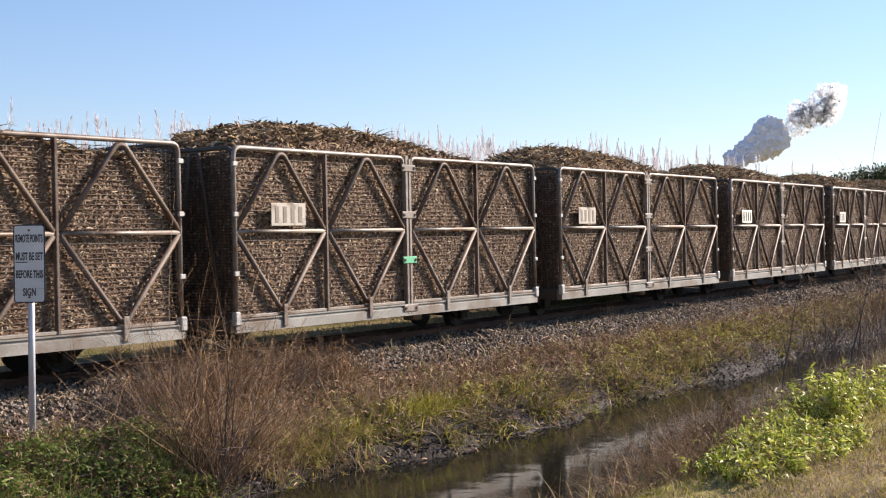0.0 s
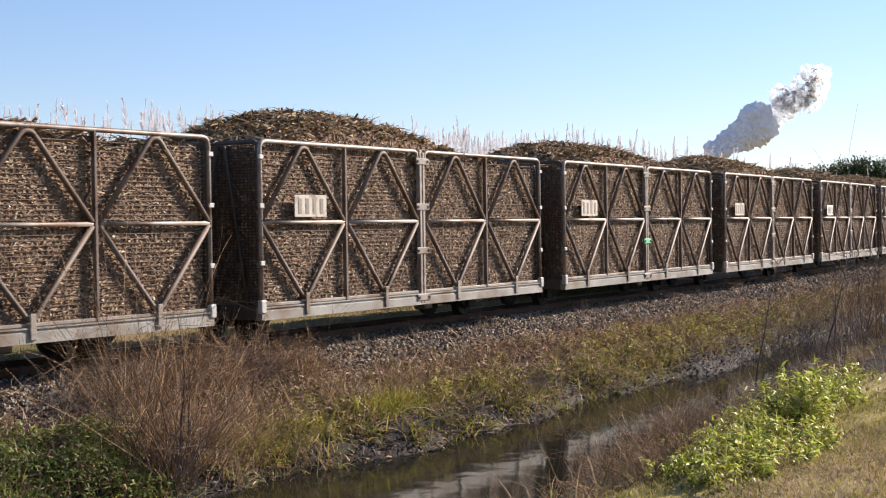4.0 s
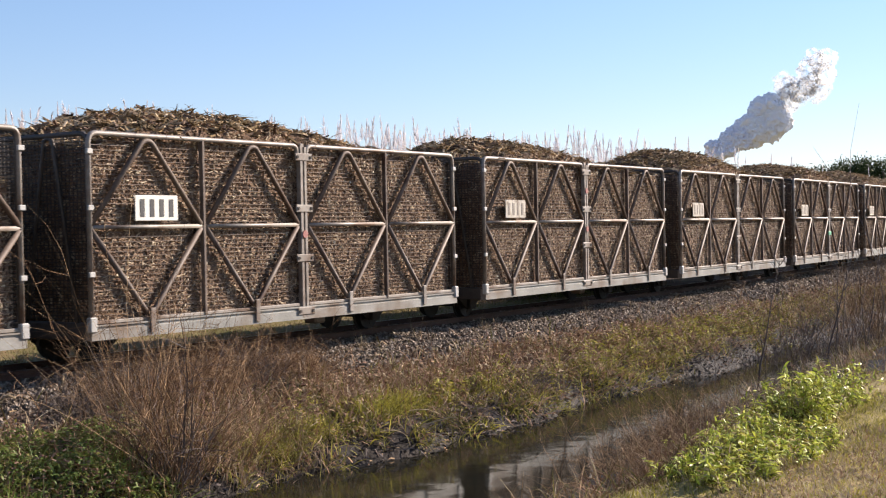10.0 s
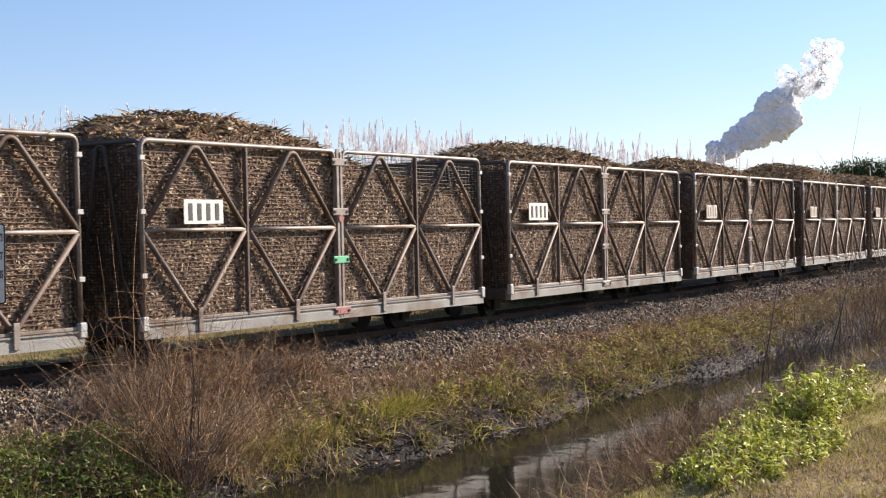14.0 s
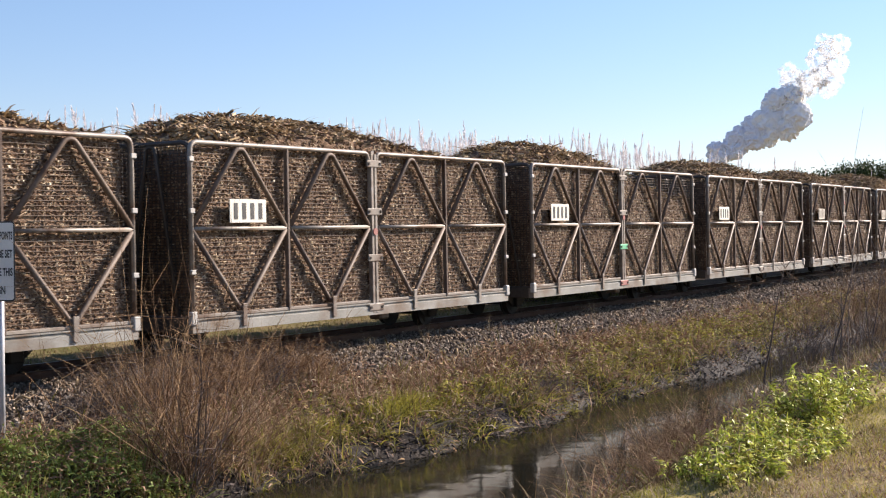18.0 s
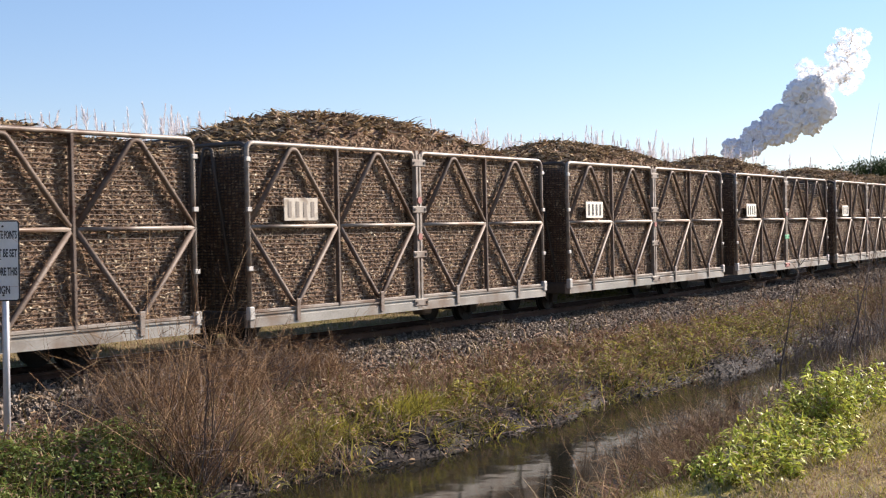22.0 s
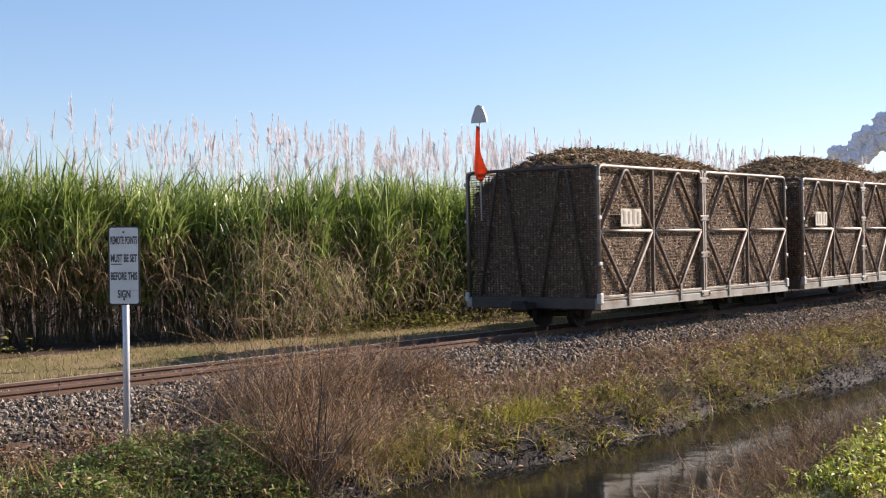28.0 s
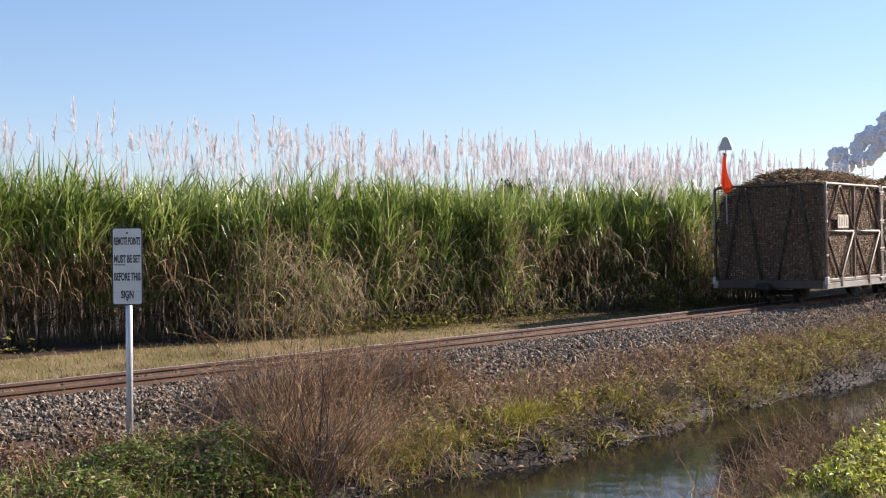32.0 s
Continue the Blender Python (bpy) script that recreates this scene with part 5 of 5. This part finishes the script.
def leafy_bush(x, u, high, wide, n, leaf, label):
    """A bush of soft stems with many pointed leaves."""
    top = empty("leafy_bush", Matrix.Translation(on_ground(x, u)))
    n = int(n * (0.85 if high > 0.4 else 0.55))
    k = max(12, n // 30)
    root = np.concatenate([RNG.normal(0, wide * 0.42, (k, 2)), np.full((k, 1), -0.02)], 1)
    tall = high * RNG.uniform(0.55, 1.1, k) * np.exp(-0.5 * (np.linalg.norm(root[:, :2], axis=1) / wide) ** 2)
    v, f, line = wands(root, spread_way(k, 0.3), tall, 0.009, 0.1, 5, 0.2)
    tagged(mesh_part("stem_mass", arrays("stem_mass", v, f, (OLIVE_GRASS,)), None, top), kind="stuff")
    i = RNG.integers(0, k, n)
    s = RNG.uniform(1.0, 5.0, n)
    a = np.floor(s).astype(int).clip(0, 4)
    p = line[i, a] + (line[i, a + 1] - line[i, a]) * (s - a)[:, None]
    way = unit(RNG.normal(0, 1, (n, 3)) * [1, 1, 0.5] + [0, 0, 0.35])
    v, f = ribbons(p, way, RNG.uniform(*leaf, n), RNG.uniform(0.17, 0.27, n) * leaf[1], RNG.uniform(0.4, 1.8, n), 3)
    tagged(mesh_part("leaf_mass", arrays("leaf_mass", v, f, (BUSH_LEAF, STRAW, OLIVE_GRASS, LIME_GRASS), RNG.choice(4, len(f) // 3, p=(0.62, 0.10, 0.12, 0.16)).repeat(3)), None, top), kind="stuff")
    return tagged(top, label, "bush", "leafy bushes on the near bank")


for x, u, h, w, n, tall in ((10.35, -6.35, 0.62, 0.26, 1700, 1), (10.7, -6.2, 0.55, 0.26, 1400, 1), (11.1, -6.25, 0.5, 0.28, 1400, 1), (11.6, -6.15, 0.5, 0.3, 1400, 1), (12.3, -6.1, 0.5, 0.34, 1400, 1), (9.55, -6.25, 0.30, 0.24, 900, 0), (9.9, -5.9, 0.3, 0.28, 420, 0), (9.2, -6.05, 0.26, 0.24, 420, 0),
                            (10.3, -5.5, 0.3, 0.3, 220, 0), (10.9, -5.6, 0.34, 0.3, 400, 0), (11.6, -5.5, 0.34, 0.3, 600, 0), (7.6, -6.75, 0.24, 0.2, 520, 0), (7.9, -6.6, 0.28, 0.22, 620, 0), (7.9, -6.95, 0.22, 0.2, 480, 0), (8.2, -6.7, 0.3, 0.22, 700, 0), (8.2, -6.4, 0.26, 0.22, 420, 0), (8.5, -6.75, 0.3, 0.24, 700, 0), (7.7, -6.5, 0.22, 0.22, 300, 0), (8.0, -6.3, 0.24, 0.22, 240, 0), (8.75, -6.25, 0.26, 0.22, 520, 0), (9.5, -6.3, 0.34, 0.26, 800, 0), (9.1, -6.3, 0.26, 0.22, 520, 0), (8.90, -6.45, 0.25, 0.21, 460, 0), (9.30, -6.50, 0.24, 0.26, 480, 0), (9.70, -6.60, 0.22, 0.24, 591, 0), (8.50, -6.50, 0.28, 0.26, 584, 0), (9.90, -6.20, 0.28, 0.21, 608, 0), (9.50, -6.00, 0.23, 0.26, 640, 0), (8.70, -6.90, 0.21, 0.24, 648, 0), (9.20, -6.85, 0.25, 0.21, 692, 0), (8.35, -6.85, 0.28, 0.20, 599, 0)):
    leafy_bush(x, u, h, w, n, (0.045, 0.09) if tall else (0.04, 0.08), "tall bright green leafy bush" if tall else "low yellow-green leafy bush among dry stems")


# ---- fallen cane pieces on the slope and the ballast ----
DROPPED = ((22.3, -0.08, 0.42), (17.5, -0.17, 0.34), (18.0, -0.25, 0.36), (15.9, -0.34, 0.3), (14.5, -1.7, 0.4), (14.3, -1.32, 0.36), (16.6, -0.4, 0.26), (9.8, -0.25, 0.42))


def build_fallen():
    for i in range(46):
        x = random.uniform(5, 24) if i > 14 else random.uniform(8, 15)
        u = random.uniform(-1.6, 0.3)
        p = on_ground(x, u)
        a = random.uniform(-0.7, 0.9)
        n = random.uniform(0.08, 0.34)
        d = Vector((math.cos(a), math.sin(a), 0)) * n
        q = Vector(p) + Vector((0, 0, 0.05))
        bend = Vector((0, 0, random.uniform(0.0, 0.09)))
        if i < len(DROPPED):
            p = on_ground(*DROPPED[i][:2])
            d, q = Vector((0.8, 0.25, 0)) * DROPPED[i][2], Vector(p) + Vector((0, 0, 0.09))
        bm = tubes(([q - d / 2, q + bend, q + d / 2 + Vector((0, 0, random.uniform(-0.02, 0.04)))], random.uniform(0.008, 0.015)), sides=6)
        bmesh.ops.translate(bm, verts=bm.verts, vec=-Vector(p))
        ob = part("cane_stick", bm, STRAW, None)
        ob.matrix_basis = Matrix.Translation(p)
        tagged(ob, "bleached piece of cane dropped on the slope", "cane stick", "cane pieces beside the track")


build_fallen()


def build_mud_edge():
    """Clods, roots and rotten sticks along the far water edge."""
    n = 2600
    spots = scatter(n, 7, 27, -2.55, -1.75)
    p = on_ground(spots[:, 0], spots[:, 1])
    size = RNG.uniform(0.008, 0.034, n)
    corner = np.array([(1, 0, 0), (-1, 0, 0), (0, 1, 0), (0, -1, 0), (0, 0, 1), (0, 0, -1)], float)
    v = p[:, None] + corner[None] * size[:, None, None] * RNG.uniform(0.4, 1.4, (n, 6, 1)) * [1.3, 1, 0.45]
    tri = np.array([[0, 2, 4], [2, 1, 4], [1, 3, 4], [3, 0, 4], [2, 0, 5], [1, 2, 5], [3, 1, 5], [0, 3, 5]])
    clods = arrays("mud_clods", v.reshape(-1, 3), ((np.arange(n) * 6)[:, None, None] + tri[None]).reshape(-1, 3), (MUD,))
    tagged(new("mud_clods", clods), "black mud clods along the water edge", "mud", kind="stuff")
    n = 420
    spots = np.concatenate([scatter(240, 7.5, 22, -2.5, -1.7), np.array([[11.9, -1.95]]) + RNG.normal(0, 0.35, (180, 2)) * [1, 0.5]])
    root = on_ground(spots[:, 0], spots[:, 1]) + [0, 0, 0.02]
    v, f, _ = wands(root, spread_way(n, 1.2, 0.5), RNG.uniform(0.12, 0.5, n), RNG.uniform(0.006, 0.018, n), RNG.uniform(0.3, 1.6, n), 5, 0.45)
    tagged(new("root_tangle", arrays("root_tangle", v, f, (DEAD_WOOD,))), "tangled roots and rotten sticks on the mud", "roots", kind="stuff")


build_mud_edge()


def build_dry_stalks():
    """Bleached bent stalks lying over the slope."""
    spots = np.concatenate([scatter(170, 5, 16, -1.7, -0.1), scatter(120, 12, 28, -1.8, -0.2), scatter(60, 8, 14, -2.2, -1.5)])
    n = len(spots)
    root = on_ground(spots[:, 0], spots[:, 1]) + [0, 0, 0.05]
    v, f, _ = wands(root, spread_way(n, 1.0, 0.7), RNG.uniform(0.15, 0.55, n), RNG.uniform(0.009, 0.02, n), RNG.uniform(0.6, 2.4, n), 5, 0.35)
    tagged(new("dry_stalks", arrays("dry_stalks", v, f, (STRAW,))), "bleached bent stalks lying over the slope", "stalks", kind="stuff")


build_dry_stalks()


# ---- the sign ----
def build_sign():
    base = (*on_ground(6.62, -0.55)[:2], -0.43)
    sign = empty("track_sign", Matrix.Translation(base) @ pose(0, 0, 0, 0, 0.6, -53))
    part("post", tubes(([(0, 0, -0.3), (0, 0, 1.84)], 0.03), sides=12), GALV, sign, "galvanised steel post")
    w, z0, z1, r = 0.138, 1.238, 1.92, 0.03

    def plate(y0, y1, grow):
        bm = bmesh.new()
        out = []
        for cx, cz, a0 in ((w - r, z1 - r, 0), (-w + r, z1 - r, 90), (-w + r, z0 + r, 180), (w - r, z0 + r, 270)):
            out += [(cx + (r + grow) * math.cos(radians(a0 + k * 22.5)), cz + (r + grow) * math.sin(radians(a0 + k * 22.5))) for k in range(5)]
        return prism(bm, out, y0, y1, "y")

    part("border", plate(-0.036, -0.033, 0.0), INK, sign, "dark border")
    board = part("board", plate(-0.039, -0.037, -0.012), SIGN_WHITE, sign, "dusty white enamel face")
    for z in (z1 - 0.05, z0 + 0.05):
        bm = bmesh.new()
        bmesh.ops.create_cone(bm, cap_ends=True, segments=10, radius1=0.009, radius2=0.009, depth=0.008, matrix=Matrix.Translation((0, -0.042, z)) @ Matrix.Rotation(math.pi / 2, 4, "X"))
        part("bolt", bm, INK, sign)
    for k, words in enumerate(("REMOTE POINTS", "MUST BE SET", "BEFORE THIS", "SIGN")):
        curve = bpy.data.curves.new("words", "FONT")
        curve.body, curve.size, curve.align_x, curve.align_y, curve.extrude = words, 0.092, "CENTER", "CENTER", 0.0008
        curve.offset = 0.0028
        ob = bpy.data.objects.new("words", curve)
        scene.collection.objects.link(ob)
        me = bpy.data.meshes.new_from_object(ob.evaluated_get(bpy.context.evaluated_depsgraph_get()))
        bpy.data.objects.remove(ob)
        spread = max(q.co.x for q in me.vertices) * 2
        fit = min(0.56, 0.236 / spread)
        me.transform(Matrix.Translation((0, -0.0405, z1 - 0.125 - 0.155 * k)) @ Matrix.Rotation(math.pi / 2, 4, "X") @ Matrix.Diagonal((fit, 1.0, 1, 1)))
        me.materials.clear()
        me.materials.append(SIGN_INK)
        mesh_part("lettering", me, None, board)
        if k == 1:
            x0 = min(q.co.x for q in me.vertices)
            part("underline", boxes((x0, x0 + 0.10, -0.042, -0.0395, z1 - 0.125 - 0.155 * k - 0.052, z1 - 0.125 - 0.155 * k - 0.044)), SIGN_INK, board)
    tagged(sign, "white track sign with black words on a galvanised post", "sign")


build_sign()


# ---- far trees ----
def build_tree(x, y, high, wide, n):
    top = empty("tree", Matrix.Translation((x, y, -0.25)))
    limbs = [([(0, 0, 0), (0.02 * high, 0, high * 0.3), (0, 0.02 * high, high * 0.6)], high * 0.03)]
    for k in range(5):
        a = 2.4 * k
        limbs.append(([(0, 0, high * (0.3 + 0.05 * k)), (wide * 0.25 * math.cos(a), wide * 0.25 * math.sin(a), high * (0.5 + 0.05 * k)), (wide * 0.4 * math.cos(a), wide * 0.4 * math.sin(a), high * (0.66 + 0.04 * k))], high * 0.012))
    part("trunk", tubes(*limbs, sides=6), BARK, top)
    c = np.concatenate([RNG.normal(0, wide * 0.26, (16, 2)), RNG.uniform(high * 0.45, high * 0.9, (16, 1))], 1)
    p = c[RNG.integers(0, 16, n)] + RNG.normal(0, wide * 0.1, (n, 3))
    v, f = ribbons(p, unit(RNG.normal(size=(n, 3))), RNG.uniform(0.03, 0.055, n) * high, RNG.uniform(0.015, 0.03, n) * high, 0.5, 2)
    mesh_part("crown", arrays("crown", v, f, (TREE_LEAF,)), None, top)
    return tagged(top, "distant dark green tree beyond the cane", "tree", "far trees")


for az, far, high, wide in ((22.2, 260, 12.2, 6), (21.6, 262, 13.1, 7), (21.2, 255, 12.4, 6), (20.3, 262, 11.4, 6), (20.2, 250, 11.2, 6), (19.75, 250, 12.4, 8), (19.3, 245, 12.8, 9), (18.9, 250, 13.4, 9), (18.5, 248, 12.6, 9), (18.1, 250, 13.2, 9), (17.7, 250, 12.8, 9),
                            (17.2, 250, 13, 9), (23.2, 270, 10.5, 6), (38.3, 82, 5.6, 2.6), (37.6, 80, 5.8, 3.0), (37.0, 84, 5.5, 2.4)):
    build_tree(far * math.cos(radians(az)), far * math.sin(radians(az)), high * 0.95, wide, 3200)

# ---- smoke over the far mill ----
puffs = []


def build_smoke():
    """Billows of vapour that drift slowly away from a stack hidden by the cane."""
    plume = empty("smoke_plume", Matrix.Translation((546.4, 247, 32)))
    tagged(plume, "white vapour plume rising beyond the cane, shade tinted into its body", "smoke")
    # the body's shaded look is tinted in: lavender below, grey further up
    tones = {"shade_lavender": (0.84, 0.87, 0.97), "grey": (0.90, 0.92, 0.97), "white": (0.96, 0.96, 0.96)}
    veils = {(k, c): smoke_material(k + "_vapour", tone, c) for k, tone in tones.items() for c in (0.10, 0.17, 1.0)}
    # each billow by its way to the right of the stack and up from it (metres), its radius, vapour and shells: (share of the radius, cover)
    dense, thin, wisp = ((1.05, 1.0),), ((1.2, 0.17),), ((1.2, 0.10),)
    rng = np.random.default_rng(31)
    rows = []
    for s in np.linspace(0, 1, 15):
        for k in range(2):
            a, b = 30 * s + rng.normal(0, 0.9), 17.5 * s + rng.normal(0, 0.5 + 1.5 * s) + (2.0 if k else -1.9) * (0.45 + s)
            rows.append((a - 0.3 * b + 5.2 * s, b, 1.6 + 2.2 * s + rng.uniform(-0.4, 0.7), "shade_lavender" if s < 0.6 else "grey", dense, 0))
    # pale lip under the body, and the white top that breaks up
    rows += [(15, 6.0, 1.8, "white", thin, 0), (20, 8.5, 2.1, "white", thin, 0), (25, 11.0, 2.0, "white", thin, 0), (10, 3.5, 1.5, "white", thin, 0)]
    for a, b, r, shells in ((34, 25, 3.4, thin), (37, 28, 3.6, thin), (35, 32, 3.2, thin), (41, 31, 3.4, thin), (33, 36, 2.4, wisp), (46, 34, 3.2, thin), (45, 40, 3.2, thin), (49, 44, 2.8, thin), (47, 47, 2.4, wisp), (52, 38, 2.8, thin), (50, 31, 2.6, wisp), (48, 28, 2.4, wisp), (53, 46, 2.6, wisp)):
        rows.append((a, b, r, "white", shells, 1))
    for i, (a, b, r, tone, shells, top) in enumerate(rows):
        bm = bmesh.new()
        for k, (share, cover) in enumerate(shells):
            got = bmesh.ops.create_icosphere(bm, subdivisions=5, radius=1)
            for q in got["verts"]:
                d = q.co.normalized()
                s = 1.0
                for octave, amount in ((1.2, 0.9), (2.6, 0.6), (5.5, 0.24), (11.0, 0.07)):
                    s += (1.2 if top else 1.0) * amount * (0.36 - abs(noise.noise(d * octave + Vector((i * 7.3, 0.12 * k, 0)))))
                q.co = d * s * r * share
                for face in q.link_faces:
                    face.material_index, face.smooth = k, True
        puff = part("billow", bm, None, plume)
        for share, cover in shells:
            puff.data.materials.append(veils[tone, cover])
        puffs.append((puff, a, b, r, top))


build_smoke()


# ---- everything that moves ----
def wagon_pose(k, t):
    x = travel(t) + k * PITCH + HALF
    return pose(x, float(side_line(x)) + WAGON_W / 2, 0, 0, 0, math.degrees(math.atan(BEND * max(-60, min(160, x)))))


def motions():
    times = [i * 1.0 for i in range(33)]
    for k, (wagon, load) in enumerate(zip(wagons, loads)):
        rows = [(t, wagon_pose(k, t)) for t in times]
        walk(wagon, rows)
        walk(load, rows)
    # wheels roll without slipping
    for k, wagon in enumerate(wagons):
        for wheels in [c for c in wagon.children if c.name.startswith("wheelset")]:
            x = wheels.location.x
            walk(wheels, [(i / 7.5, pose(x, 0, WHEEL_R, 0, math.degrees(travel(i / 7.5) / WHEEL_R) % 360, 0)) for i in range(241)])
    # the plume lengthens; its white top drifts up and off
    aside = Vector((math.sin(radians(24.5)), -math.cos(radians(24.5)), 0))
    for puff, a, b, r, top in puffs:
        rows = []
        for t in range(0, 33, 4):
            along = up = 0.64 + 0.030 * t
            if top:
                along, up = 0.88 + 0.008 * t, min(0.64 + 0.025 * t, 0.98 + 0.002 * t)
            late = 0.012 * max(0, t - 11) if top else 0
            rows.append((t, Matrix.Translation(aside * (a * along + late * (a - 40)) + Vector((0, 0, b * up + late * (b - 26)))) @ pose(0, 0, 0, 0, 0, 0.6 * t)))
        walk(puff, rows)



motions()
